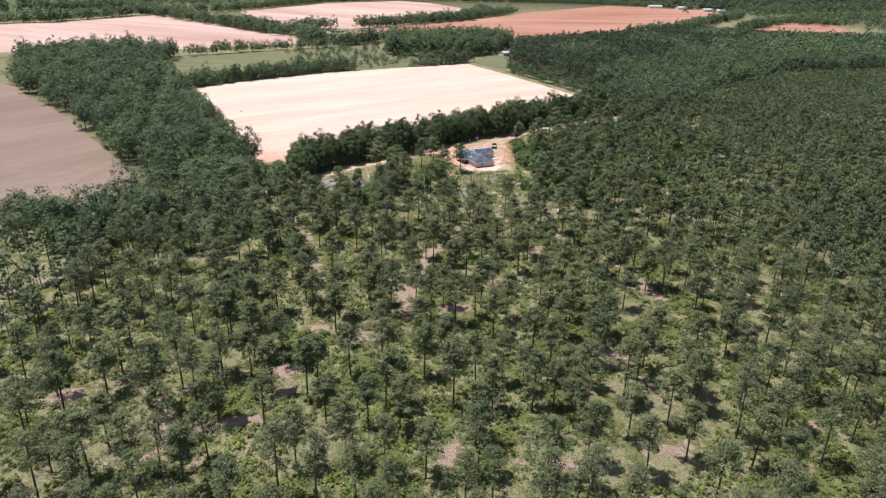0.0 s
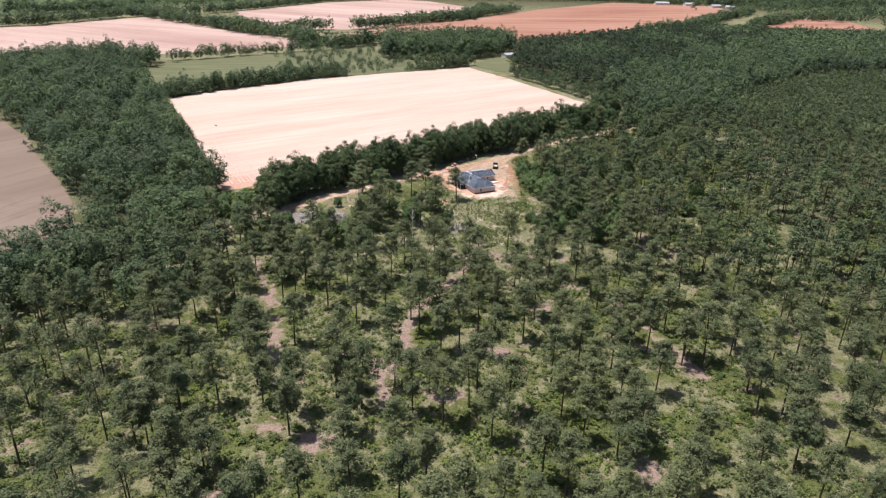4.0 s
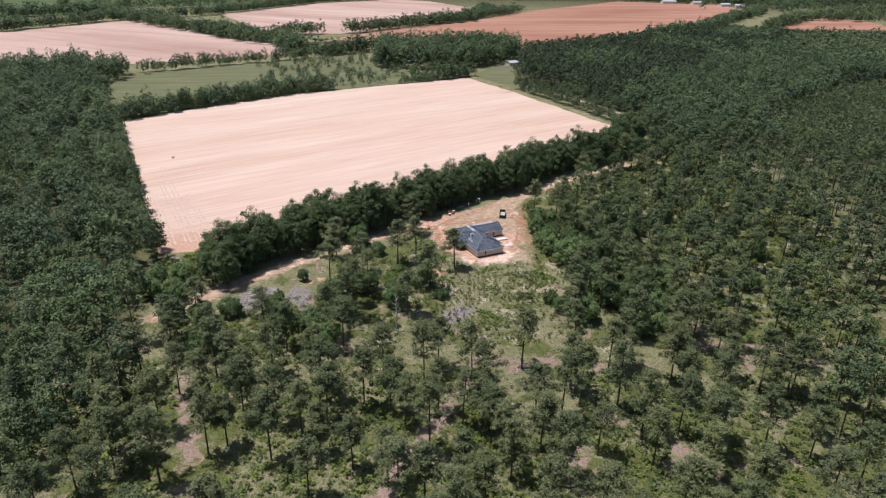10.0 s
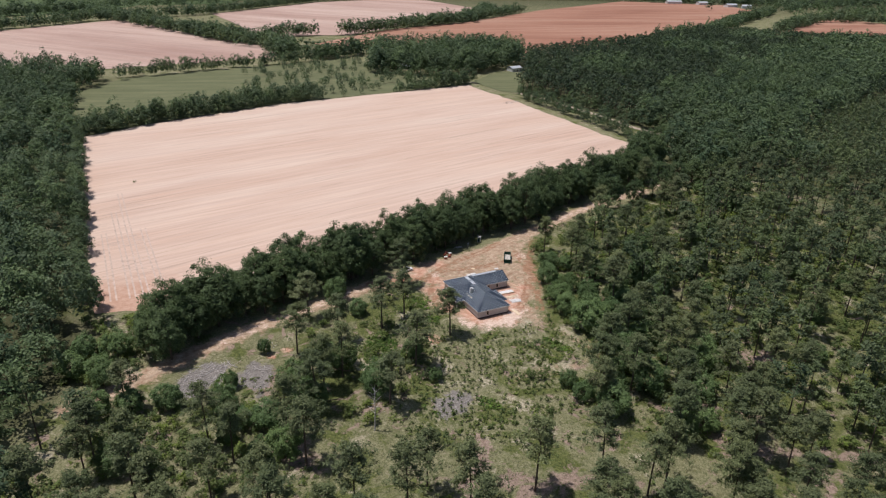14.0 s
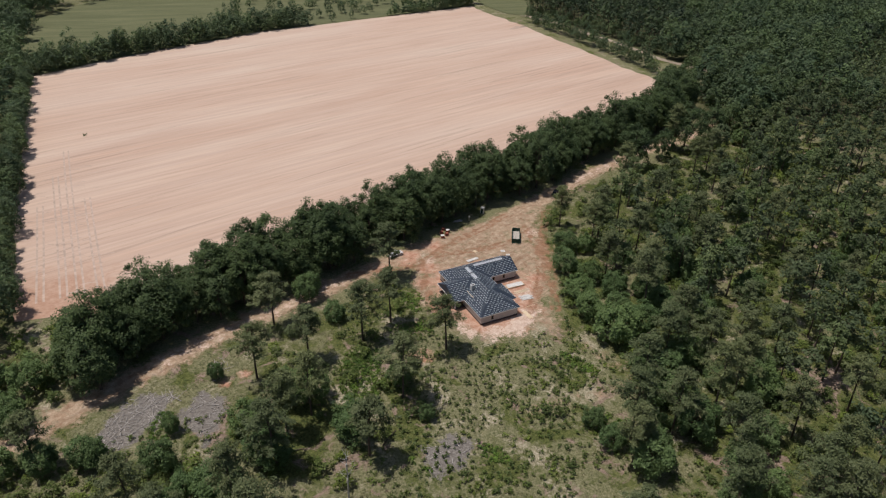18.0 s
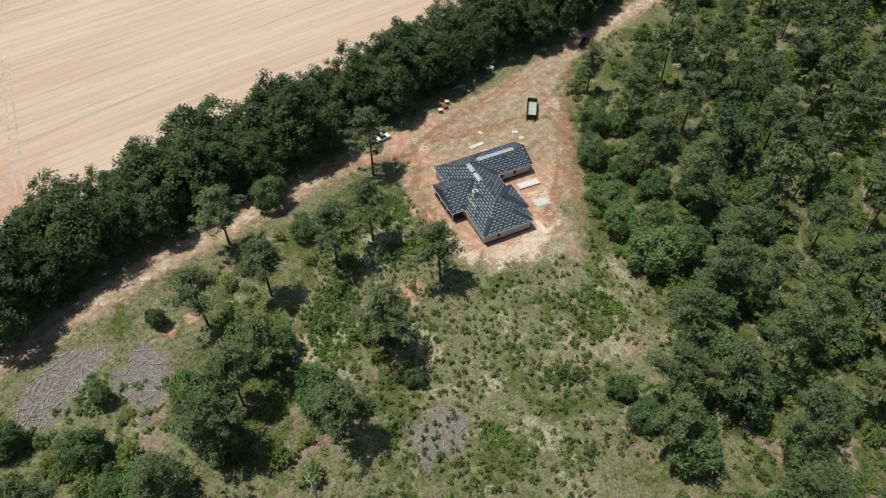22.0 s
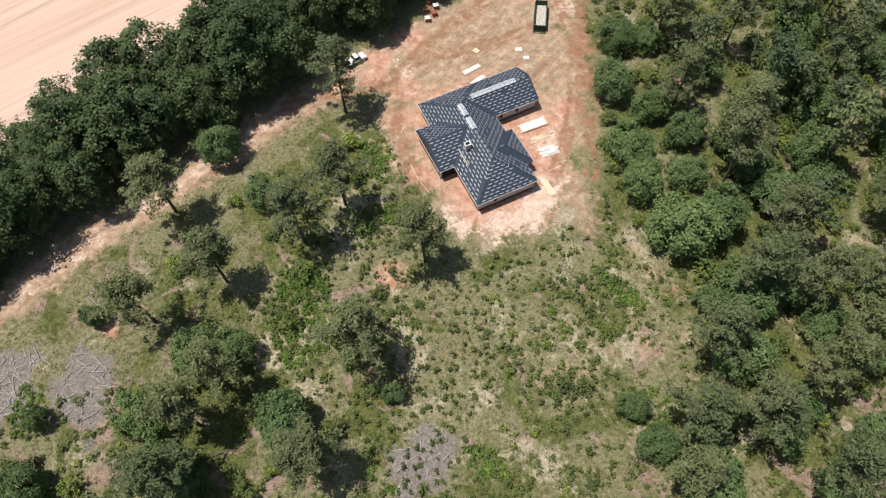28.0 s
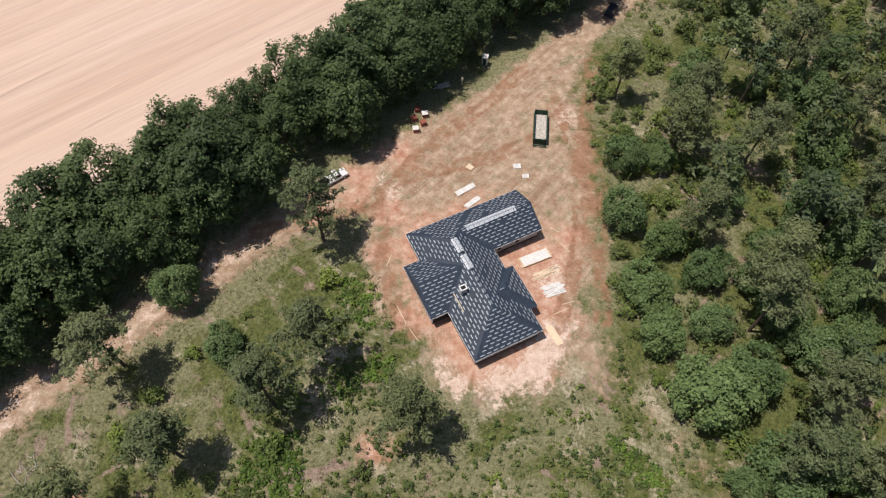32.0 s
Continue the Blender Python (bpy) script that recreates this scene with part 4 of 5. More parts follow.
SIDE_SOUTH = [(39.2, -27.5, 5.8), (43.3, -37.0, 6.4), (35.0, -36.7, 2.8), (31.2, -46.4, 6.2), (22.2, -35.2, 2.8), (25.3, -40.6, 3.4), (52.9, -22.7, 4.0), (56.9, -40.1, 5.0), (49.3, -47.5, 4.8), (46.0, -55.5, 4.7), (53.1, -53.0, 4.0), (63.7, -18.7, 5.2)]
SIDE_WEST = [(-43.7, -28.0, 5.2), (-50.2, -36.8, 5.4), (-45.2, -45.0, 5.4), (-29.2, -37.6, 5.6), (-19.9, -22.6, 3.6), (-53.6, -52.5, 5.4), (-66.5, -47.0, 4.1), (-67.6, -36.8, 2.5), (-38.6, -26.0, 3.8), (-62.6, -20.6, 2.3), (-60.1, -52.6, 3.2), (-38.3, 2.6, 3.6), (-46.6, 11.6, 4.4), (-13.5, -33.0, 2.2), (-103, -24, 5.2), (-112, -24, 4.6), (-111, -33, 5.0), (-103, -34, 4.6), (-98.4, -48.3, 5), (-89.9, -46.8, 4.6), (-81.3, -45.2, 4.2), (-100.8, -37.1, 3.8)]
SIDE = np.array(SIDE_EAST + SIDE_SOUTH + SIDE_WEST)
extra_oaks = scatter(np.random.default_rng(15), [(44, 62), (42, 30), (55, -10), (50, -45), (110, -62), (160, 60), (140, 150), (90, 110)], 12.0, 0.32)
extra_oaks = extra_oaks[[np.min(np.hypot(*(known - s).T)) > 3.5 and np.min(np.hypot(*(SIDE[:, :2] - s).T)) > 7 for s in extra_oaks]]
scrub_oaks = scatter(np.random.default_rng(19), SCRUB, 9.5, 0.5)
side_rng = np.random.default_rng(14)
side_all = [tuple(q) for q in SIDE] + [(x, y, side_rng.uniform(3.0, 5.6)) for x, y in [*extra_oaks, *scrub_oaks]]
side = [tree_thing("young_broadleaf_tree", *broadleaf(np.random.default_rng(95 + k), 0, 8.6, 5.0), M_LEAF_LIGHT, "rounded fresh green broadleaf tree above the thicket", "tree", "young trees round the clearing") for k in range(6)]
for k, (px, py, pr) in enumerate(side_all):
    p, sc = pose(px, py, float(terrain(px, py)), 0, 0, side_rng.uniform(0, 360)), pr / 6.7
    ob = side[k] if k < len(side) else copy_thing(side[k % len(side)], p)
    ob.matrix_basis = p @ Matrix.Diagonal((sc, sc, sc ** 0.7 * side_rng.uniform(0.9, 1.15), 1))

# one dead tree
limbs = [tube([(0, 0, -0.3), (0.15, 0.1, 6), (0.1, 0.3, 13)], [0.22, 0.15, 0.04], 6)]
for k in range(16):
    z = 4.5 + k * 0.5
    an, ln = k * 2.4, 2.6 - k * 0.1
    limbs.append(tube([(0.1, 0.1, z), (math.cos(an) * ln * 0.5, math.sin(an) * ln * 0.5, z + 0.5), (math.cos(an) * ln, math.sin(an) * ln, z + 1.3)], [0.06, 0.04, 0.012], 3))
snag = new("dead_tree", tri_mesh("dead_tree", *merge(limbs), M_STICK))
snag.matrix_basis = pose(-28.4, -53.6, float(terrain(-28.4, -53.6)))
tagged(snag, "leafless grey dead tree among the pines", "dead tree")

# dense young wood at the west side of the stand
WEST_EDGE = [(-163, -66), (-128, -74), (-104, -62), (-96, -90), (-108, -116), (-150, -122), (-215, -118), (-250, -100), (-240, -78), (-200, -88), (-178, -84)]

# the wood west of the field
wood_kinds = [broadleaf(np.random.default_rng(120 + k), 1) for k in range(7)]
wood_spots = np.concatenate([scatter(np.random.default_rng(31), WOOD, 11.2), [(-167, -82), (-163, -73), (-168, -94), (-156, -96), (-171, -102), (-196, -89), (-187, -95), (-185, -105), (-176, -108), (-160, -70), (-158, -107), (-145, -90)]])
near_wood = wood_spots[:, 1] < 130
dense_kinds = [broadleaf(np.random.default_rng(130 + k), 3) for k in range(7)]
grove("forest_crowns", [c for w, c in dense_kinds], wood_spots[near_wood], M_LEAF_FAR, "dense dark green broadleaf wood between the fields", "forest", np.random.default_rng(8), (0.82, 1.32))
grove("forest_far_crowns", [c for w, c in wood_kinds], wood_spots[~near_wood], M_LEAF_FAR, "far part of the dark broadleaf wood", "forest", np.random.default_rng(8), (0.8, 1.25))
grove("forest_trunks", [w for w, c in wood_kinds], wood_spots[::3], M_BARK, "dark trunks inside the broadleaf wood", "tree trunks", np.random.default_rng(8), (0.7, 0.9))
west_spots = scatter(np.random.default_rng(35), WEST_EDGE, 9.0, 0.85)
grove("west_edge_crowns", [c for w, c in dense_kinds], west_spots, M_LEAF_FAR, "dark broadleaf trees at the edge of the stand", "trees", np.random.default_rng(36), (0.6, 1.02))
grove("west_edge_trunks", [w for w, c in dense_kinds], west_spots, M_BARK, "trunks of the trees at the edge of the stand", "tree trunks", np.random.default_rng(36), (0.6, 1.02))
far_leaf = [broadleaf(np.random.default_rng(140 + k), 2) for k in range(7)]
far_pine = [pine(np.random.default_rng(160 + k), 2) for k in range(6)]
ew = scatter(np.random.default_rng(41), EAST_WOOD, 7.0)
young = inside(YOUNG_STAND, ew[:, 0], ew[:, 1])
leafy = inside(LEAFY_WOOD, ew[:, 0] + 14 * np.sin(ew[:, 1] * 0.07), ew[:, 1] + 14 * np.sin(ew[:, 0] * 0.06)) | (np.sin(ew[:, 0] * 0.021 + 1.3) * np.cos(ew[:, 1] * 0.019) > 0.62)
pw = ew[~leafy & ~young]
grove("plantation_crowns", [c for w, c in far_pine], pw, M_PINE_FAR, "dark green pine plantation", "forest", np.random.default_rng(9), (0.8, 1.02))
edge = pw[(pw[:, 0] < 150) & (pw[:, 1] > 240) & (pw[:, 1] < 640)]
grove("plantation_trunks", [w for w, c in far_pine], edge, M_BARK, "slender trunks at the plantation edge", "tree trunks", np.random.default_rng(9), (0.8, 1.02))
lw = scatter(np.random.default_rng(42), EAST_WOOD, 11.0)
lw = lw[(inside(LEAFY_WOOD, lw[:, 0] + 14 * np.sin(lw[:, 1] * 0.07), lw[:, 1] + 14 * np.sin(lw[:, 0] * 0.06)) | (np.sin(lw[:, 0] * 0.021 + 1.3) * np.cos(lw[:, 1] * 0.019) > 0.62)) & ~inside(YOUNG_STAND, lw[:, 0], lw[:, 1])]
grove("east_wood_crowns", [c for w, c in wood_kinds], lw[lw[:, 1] < 520], M_LEAF_FAR, "lumpy broadleaf wood within the plantation", "forest", np.random.default_rng(10), (0.8, 1.35))
grove("east_wood_far_crowns", [c for w, c in far_leaf], lw[lw[:, 1] >= 520], M_LEAF_FAR, "far side of the lumpy broadleaf wood", "forest", np.random.default_rng(18), (0.8, 1.4))
yx, yy = np.meshgrid(np.arange(190, 690, 4.4), np.arange(70, 450, 3.2))
yp = np.stack([yx.ravel() + 0.22 * yy.ravel() - 60, yy.ravel()], 1) + np.random.default_rng(43).normal(size=(yx.size, 2)) * 0.5
yp = yp[inside(YOUNG_STAND, yp[:, 0], yp[:, 1])]
grove("young_plantation", [young_pine(np.random.default_rng(170 + k)) for k in range(6)], yp[np.random.default_rng(44).random(len(yp)) < 0.85], M_PINE_STAND, "rows of slender light green young pines", "forest", np.random.default_rng(45), (0.75, 1.15))


def tree_line(name, lines, gap, rng, label, size=(0.7, 1.2), width=6, kinds=None):
    pl = []
    for line in lines:
        for (x0, y0), (x1, y1) in zip(line[:-1], line[1:]):
            n = max(1, int(math.hypot(x1 - x0, y1 - y0) / gap))
            for j in range(n):
                q = (j + rng.random()) / n
                pl.append((x0 + (x1 - x0) * q + rng.normal() * width, y0 + (y1 - y0) * q + rng.normal() * width))
    return grove(name, [c for w, c in kinds or far_leaf], pl, M_LEAF_FAR, label, "tree line", rng, size)


tree_line("hedgerow_crowns", [[(-236, 230), (-201, 275), (-136, 343), (-106, 364)], [(-240, 238), (-204, 282), (-140, 350), (-112, 370)], [(-239, 234), (-220, 256)], [(-30, 416), (0, 436), (24, 456)]], 3.0, np.random.default_rng(4), "dark hedgerow trees at the field edge", (0.4, 0.95), 3.0, wood_kinds)
tree_line("wood_edge_crowns", [[(-235, 226), (-197, 147), (-150, 52), (-124, 2)]], 3.2, np.random.default_rng(37), "lower trees at the field edge of the wood", (0.4, 0.8), 1.0, dense_kinds)
tree_line("hedge_bushes", [[(-234, 229), (-200, 273), (-135, 341), (-104, 363)], [(-49, 399), (-20, 418), (18, 446)]], 1.6, np.random.default_rng(17), "low bushes along the field hedge", (0.25, 0.5), 1.2)
tree_line("lane_bushes", [[(57, 380), (67, 359), (81, 328), (94, 295), (106, 265), (116, 238)], [(154, 247), (142, 263), (132, 277), (115, 320), (97, 354), (81, 385), (61, 411)]], 3.4, np.random.default_rng(16), "small trees between the gravel lane and the field", (0.35, 0.75), 1.2, dense_kinds)
tree_line("pasture_trees", [[(-306, 448), (-245, 502), (-179, 556), (-116, 620)]], 3.6, np.random.default_rng(6), "trees along the far pasture edge", (0.5, 0.95), 4, wood_kinds)
tree_line("far_tree_lines", [[(-372, 850), (-290, 760), (-208, 694), (-196, 610), (-116, 622), (-72, 706)], [(-385, 868), (-320, 800), (-230, 725)], [(-252, 822), (-194, 866)], [(-575, 1070), (-480, 960), (-372, 850)], [(-670, 810), (-590, 1060), (-455, 1225)], [(-795, 1080), (-700, 1230), (-570, 1075)], [(-146, 870), (-70, 985), (50, 1145), (116, 1515)], [(-60, 1025), (20, 1130), (100, 1280), (180, 1440)], [(820, 1560), (640, 1290), (450, 992), (320, 860)], [(565, 2005), (840, 1900), (1100, 1950)], [(-465, 1240), (-335, 1690), (-130, 1930), (565, 2005)], [(-735, 766), (-660, 836)], [(595, 1040), (792, 1303), (960, 1300)]], 2.9, np.random.default_rng(12), "far dark tree lines between fields", (0.75, 1.35), 8)
tree_line("far_woods", [[(850, 1600), (1100, 1850), (1700, 2300), (2600, 2900)], [(810, 1330), (1200, 1560), (1900, 2000)], [(980, 1180), (1500, 1450), (2300, 1800)], [(-900, 2100), (-300, 2500), (800, 2700)], [(-1800, 1400), (-1300, 1900), (-600, 2100)], [(-1100, 830), (-810, 1060), (-660, 1420), (-520, 1750)]], 5.5, np.random.default_rng(13), "far dark woods towards the horizon", (1.0, 1.8), 50)
far_scatter = scatter(np.random.default_rng(77), [(-82, 500), (-64, 650), (46, 690), (90, 640), (80, 570), (34, 500), (-20, 486)], 8.6, 0.9)
far_scatter = far_scatter[np.hypot(far_scatter[:, 0] + 42, far_scatter[:, 1] - 538) > 14]
grove("farmstead_trees", [c for w, c in wood_kinds], far_scatter, M_LEAF_FAR, "dark trees round the farmstead", "trees", np.random.default_rng(78), (0.8, 1.6))
past = scatter(np.random.default_rng(79), PASTURE, 13, 0.8)
past = past[past[:, 0] + (past[:, 1] - 450) * 0.3 > -190]
grove("pasture_saplings", [c for w, c in dense_kinds], past, M_LEAF_FAR, "small trees scattered over the pasture", "small trees", np.random.default_rng(80), (0.25, 0.6))

horizon_spots = np.concatenate([scatter(np.random.default_rng(91), [(1000, 350), (1000, 850), (1050, 1000), (1500, 1380), (2600, 2300), (3000, 1200), (2200, 500)], 33.0), scatter(np.random.default_rng(92), [(700, 2050), (900, 1700), (1300, 1900), (2600, 2950), (2800, 3800), (-1500, 3700), (-1700, 2500), (-400, 2250)], 50.0, 0.8)])
grove("horizon_woods", [c for w, c in far_leaf], horizon_spots, M_PINE_FAR, "dark woods out to the horizon", "forest", np.random.default_rng(93), (2.2, 3.6), squash=0.6)

# bushes, thicket and grass


def bush(rng, r, h, n, size):
    """A low rounded shrub of a few leafy sprays."""
    m = max(4, n // 26)
    lobes = []
    for k in range(m):
        an, q = k * 2.4 + rng.normal() * 0.4, math.sqrt((k + 0.5) / m) * rng.uniform(0.7, 1.15)
        lobes.append((np.array((math.cos(an) * q * r * 0.8, math.sin(an) * q * r * 0.8, h * (0.75 - 0.5 * q * q) * rng.uniform(0.8, 1.15))), r * rng.uniform(0.32, 0.52), (math.cos(an) * q * 0.5, math.sin(an) * q * 0.5, 0.7)))
    return puffs(rng, lobes, n // m, size)


def tuft(rng, n=14, h=0.48, spread=0.45):
    """A low mound of short grass blades."""
    a, q = rng.uniform(0, 2 * math.pi, n), np.sqrt(rng.random(n))
    c = np.stack([np.cos(a) * q * spread, np.sin(a) * q * spread, h * (1.05 - q * 0.8) * rng.uniform(0.6, 1.0, n)], 1)
    return leaves(rng, c, 0.03, 0.26 * spread / 0.45, 1, 0.38, 1.0)


def off_bare(p, track=3.0):
    """Keep plants off the yard, the track and the field."""
    x, y = p[:, 0], p[:, 1]
    ok = ~inside(YARD, x, y) & ~inside(RED_YARD, x, y) & ~inside(FIELD, x, y) & (line_distance(TRACK, x, y) > track)
    return p[ok]


def off_spots(p):
    """Keep plants off the bare spots below the trees."""
    ok = np.ones(len(p), bool)
    for bx, by, br in BARE_SOUTH + BARE_NORTH:
        ok &= np.hypot((p[:, 0] - bx) * 0.8, p[:, 1] - by) > br * 0.85
    for s in STRAW:
        ok &= line_distance(s, p[:, 0], p[:, 1]) > 2.0
    return p[ok]


def patchy(p, scale, level, rng_seed):
    k = np.array([noise.noise((a * scale, b2 * scale, rng_seed)) for a, b2 in p])
    return p[k > level]


big_bush = [bush(np.random.default_rng(200 + k), 2.1, 3.2, 260, 0.50) for k in range(6)]
tb = off_bare(scatter(np.random.default_rng(51), THICKET, 3.9, 0.8), 4)
tb = np.concatenate([tb, scatter(np.random.default_rng(63), LUSH[0], 6.0, 0.6), scatter(np.random.default_rng(64), LUSH[1], 9.0, 0.5)])
tb = np.concatenate([off_spots(tb), scatter(np.random.default_rng(65), CORNER, 3.6, 0.9)])
grove("thicket", big_bush, tb, M_BUSH, "thick green undergrowth of bushes and saplings", "bushes", np.random.default_rng(52), (0.35, 1.05))
small_bush = [bush(np.random.default_rng(220 + k), 1.1, 1.1, 46, 0.46) for k in range(6)]
NEAR = [(-105, -50), (-95, -32), (-70, -8), (-40, 16), (-18, 32), (10, 60), (60, 110), (110, 130), (135, 60), (125, -75), (-90, -78)]
sb = off_bare(patchy(scatter(np.random.default_rng(53), NEAR, 2.3, 0.8), 0.055, 0.02, 3.3), 2.5)
thin = inside(CLEARING, sb[:, 0], sb[:, 1]) & ~inside(LUSH[0], sb[:, 0], sb[:, 1]) & ~inside(LUSH[1], sb[:, 0], sb[:, 1])
for s in ASH[:2]:
    thin |= inside(s, sb[:, 0], sb[:, 1])
sb = sb[~thin | (np.random.default_rng(62).random(len(sb)) < 0.55)]
sb = np.concatenate([sb, scatter(np.random.default_rng(67), SHRUBS, 1.6, 0.8)] + [scatter(np.random.default_rng(68 + k), s, 1.9, 0.8) for k, s in enumerate(FERNS)])
grove("low_bushes", small_bush, sb, M_BUSH, "low green bushes and weeds", "bushes", np.random.default_rng(54), (0.35, 0.95))
FARSTAND = [(-150, -105), (-110, -62), (-90, -76), (125, -75), (200, 20), (230, -100), (130, -262), (-150, -262)]
sb = off_spots(patchy(scatter(np.random.default_rng(55), FARSTAND, 2.2, 0.85), 0.04, -0.26, 7.7))
grove("stand_bushes", small_bush, sb, M_BUSH, "green undergrowth below the pines", "bushes", np.random.default_rng(56), (0.45, 1.6), squash=0.8)
tufts = [tuft(np.random.default_rng(240 + k)) for k in range(8)]
gt = off_bare(scatter(np.random.default_rng(57), NEAR, 1.2, 0.8), 3.0)
gt = gt[~inside(CLEARING, gt[:, 0], gt[:, 1]) | (np.random.default_rng(71).random(len(gt)) < 0.8)]
for s in ASH:
    gt = gt[~inside(s, gt[:, 0], gt[:, 1])]
grove("grass_tufts", tufts, gt, M_GRASS, "tufts of dry and green grass", "grass", np.random.default_rng(58), (0.5, 1.5))
big_tufts = [tuft(np.random.default_rng(260 + k), 12, 0.6, 0.9) for k in range(8)]
gt = off_spots(scatter(np.random.default_rng(59), FARSTAND, 2.6, 0.8))
grove("stand_grass", big_tufts, gt, M_GRASS, "rough grass below the pines", "grass", np.random.default_rng(60), (0.7, 1.5))

low_fern = [bush(np.random.default_rng(330 + k), 0.75, 0.45, 44, 0.34) for k in range(6)]
grove("fern_patches", low_fern, np.concatenate([scatter(np.random.default_rng(340 + k), s, 1.15, 0.85) for k, s in enumerate(FRESH)]), M_FERN, "vivid green low ferns and vines on the ground", "undergrowth", np.random.default_rng(81), (0.6, 1.3))
weed = [bush(np.random.default_rng(310 + k), 0.42, 0.85, 34, 0.25) for k in range(8)]
wd = off_bare(patchy(scatter(np.random.default_rng(73), CLEARING, 1.35, 0.68), 0.09, -0.30, 5.1), 3.0)
grove("clearing_weeds", weed, wd, M_BUSH, "small dark green weeds over the clearing", "weeds", np.random.default_rng(74), (0.5, 1.5))
scrub = [s for s in scatter(np.random.default_rng(75), SCRUB, 3.4, 0.85) if not any(inside(a, np.array([s[0]]), np.array([s[1]]))[0] for a in ASH)]
grove("scrub", big_bush, np.array(scrub), M_BUSH, "green scrub and saplings beside the brush heaps", "bushes", np.random.default_rng(76), (0.4, 1.0))

# fallen logs and a lone clump of weeds in the field
for lx, ly, ln, turn in ((-46.5, -46.5, 4.2, 155), (-21.5, -38.5, 5.0, 60), (-40.5, -42.0, 3.2, 20)):
    z = float(terrain(lx, ly))
    rod = tube([(-ln / 2, 0, 0.14), (0, 0.08, 0.16), (ln / 2, 0, 0.12)], [0.16, 0.15, 0.10], 8)
    log = new("fallen_log", tri_mesh("fallen_log", *rod, M_BARK))
    log.matrix_basis = pose(lx, ly, z, 0, 0, turn)
    tagged(log, "dark fallen trunk lying in rough grass", "log", "fallen logs")
clump = bush(np.random.default_rng(300), 1.1, 0.5, 90, 0.3)
clump_ob = new("weed_clump", tri_mesh("weed_clump", *clump, M_BUSH))
clump_ob.matrix_basis = pose(-164.0, 136.6, 0.06)
tagged(clump_ob, "small dark clump of weeds in the bare field", "weeds")

# brush heaps
sticks = []
srng = np.random.default_rng(61)
for outline, gap in ((ASH[0], 0.95), (ASH[2], 1.5), (ASH[1], 2.2), ([(-66, -16), (-63, -22), (-60, -18), (-63, -12)], 1.3), ([(39, 351), (46, 364), (55, 366), (50, 356)], 1.2)):
    for px, py in scatter(srng, outline, gap):
        a, ln, z = srng.uniform(0, math.pi), 0.7 + srng.exponential(1.2), float(terrain(px, py)) + srng.uniform(0.02, 0.22)
        d = np.array((math.cos(a), math.sin(a), srng.normal() * 0.08)) * ln / 2
        o = np.array((px, py, z))
        sticks.append(tube([o - d, o + d * 0.2 + srng.normal(size=3) * 0.08, o + d], [0.07, 0.05, 0.02], 4))
tagged(new("brush_heap", tri_mesh("brush_heap", *merge(sticks), M_STICK)), "grey heap of cut dead branches", "brush heap", kind="stuff")

# ---- house ----
HOUSE_TURN = 25.6
EAVE, PITCH, OVER = 2.75, 0.50, 0.45
house = new("house")
house.matrix_basis = pose(0, 0, 0, 0, 0, HOUSE_TURN)
tagged(house, "unfinished single-storey house with dark roof and pale dashes", "house")
OUTLINE = [(0, 0), (11, 0), (11, 4.1), (12.1, 4.1), (12.1, 10.2), (11, 11.2), (11, 16), (20.2, 16), (20.2, 24.1), (0, 24.1)]
part("wall", prism(OUTLINE, 0.452, EAVE - 0.004), M_WALL, house, "pale grey unfinished wall")
part("foundation", prism([(-0.02, -0.02), (11.02, -0.02), (11.02, 4.08), (12.12, 4.08), (12.12, 10.22), (11.02, 11.22), (11.02, 15.98), (20.22, 15.98), (20.22, 24.12), (-0.02, 24.12)], -0.3, 0.45), M_SLAB, house, "dark block foundation course")
part("porch_slab", boxed((-3.0, 9.0, -0.3), (-0.03, 18.7, 0.32), 0.03), M_SLAB, house)
for pv in (9.25, 12.3, 15.4, 18.45):
    part("porch_post", boxed((-2.95, pv - 0.08, 0.32), (-2.79, pv + 0.08, EAVE - 0.2), 0.015), M_FASCIA, house)
part("porch_beam", boxed((-3.0, 9.1, EAVE - 0.2), (-2.74, 18.6, EAVE - 0.03), 0.01), M_LUMBER, house, "pale timber beam")


def window(u0, u1, z0, z1, v, side="u"):
    """A window on a wall that faces along -v (side u) or +-u (side v)."""
    def bx(a0, a1, c0, c1, d0, d1):
        return boxed((a0, v + d0, c0), (a1, v + d1, c1)) if side == "u" else boxed((v + d0, a0, c0), (v + d1, a1, c1))
    pane = part("window", bx(u0, u1, z0, z1, -0.03, 0.05), M_GLASS, house, "dark unglazed window opening")
    for a0, a1, c0, c1 in ((u0 - 0.06, u1 + 0.06, z1, z1 + 0.06), (u0 - 0.06, u1 + 0.06, z0 - 0.06, z0), (u0 - 0.06, u0, z0, z1), (u1, u1 + 0.06, z0, z1)):
        part("window_frame", bx(a0, a1, c0, c1, -0.05, 0.05), M_LUMBER, pane)


window(3.0, 3.7, 0.9, 2.2, 0)
window(12.5, 13.2, 1.0, 2.2, 16)
window(15.9, 16.6, 1.0, 2.2, 16)
window(10.0, 10.9, 0.5, 2.5, 0, "v")
window(13.0, 14.8, 0.5, 2.5, 0, "v")
window(20.6, 21.8, 0.9, 2.2, 0, "v")
window(2.5, 3.6, 0.9, 2.2, 11, "v")
window(6.0, 8.4, 0.5, 2.4, 12.1, "v")
ROOFS = []   # axis of the ridge, extent along it, extent across it, hipped ends, eave height


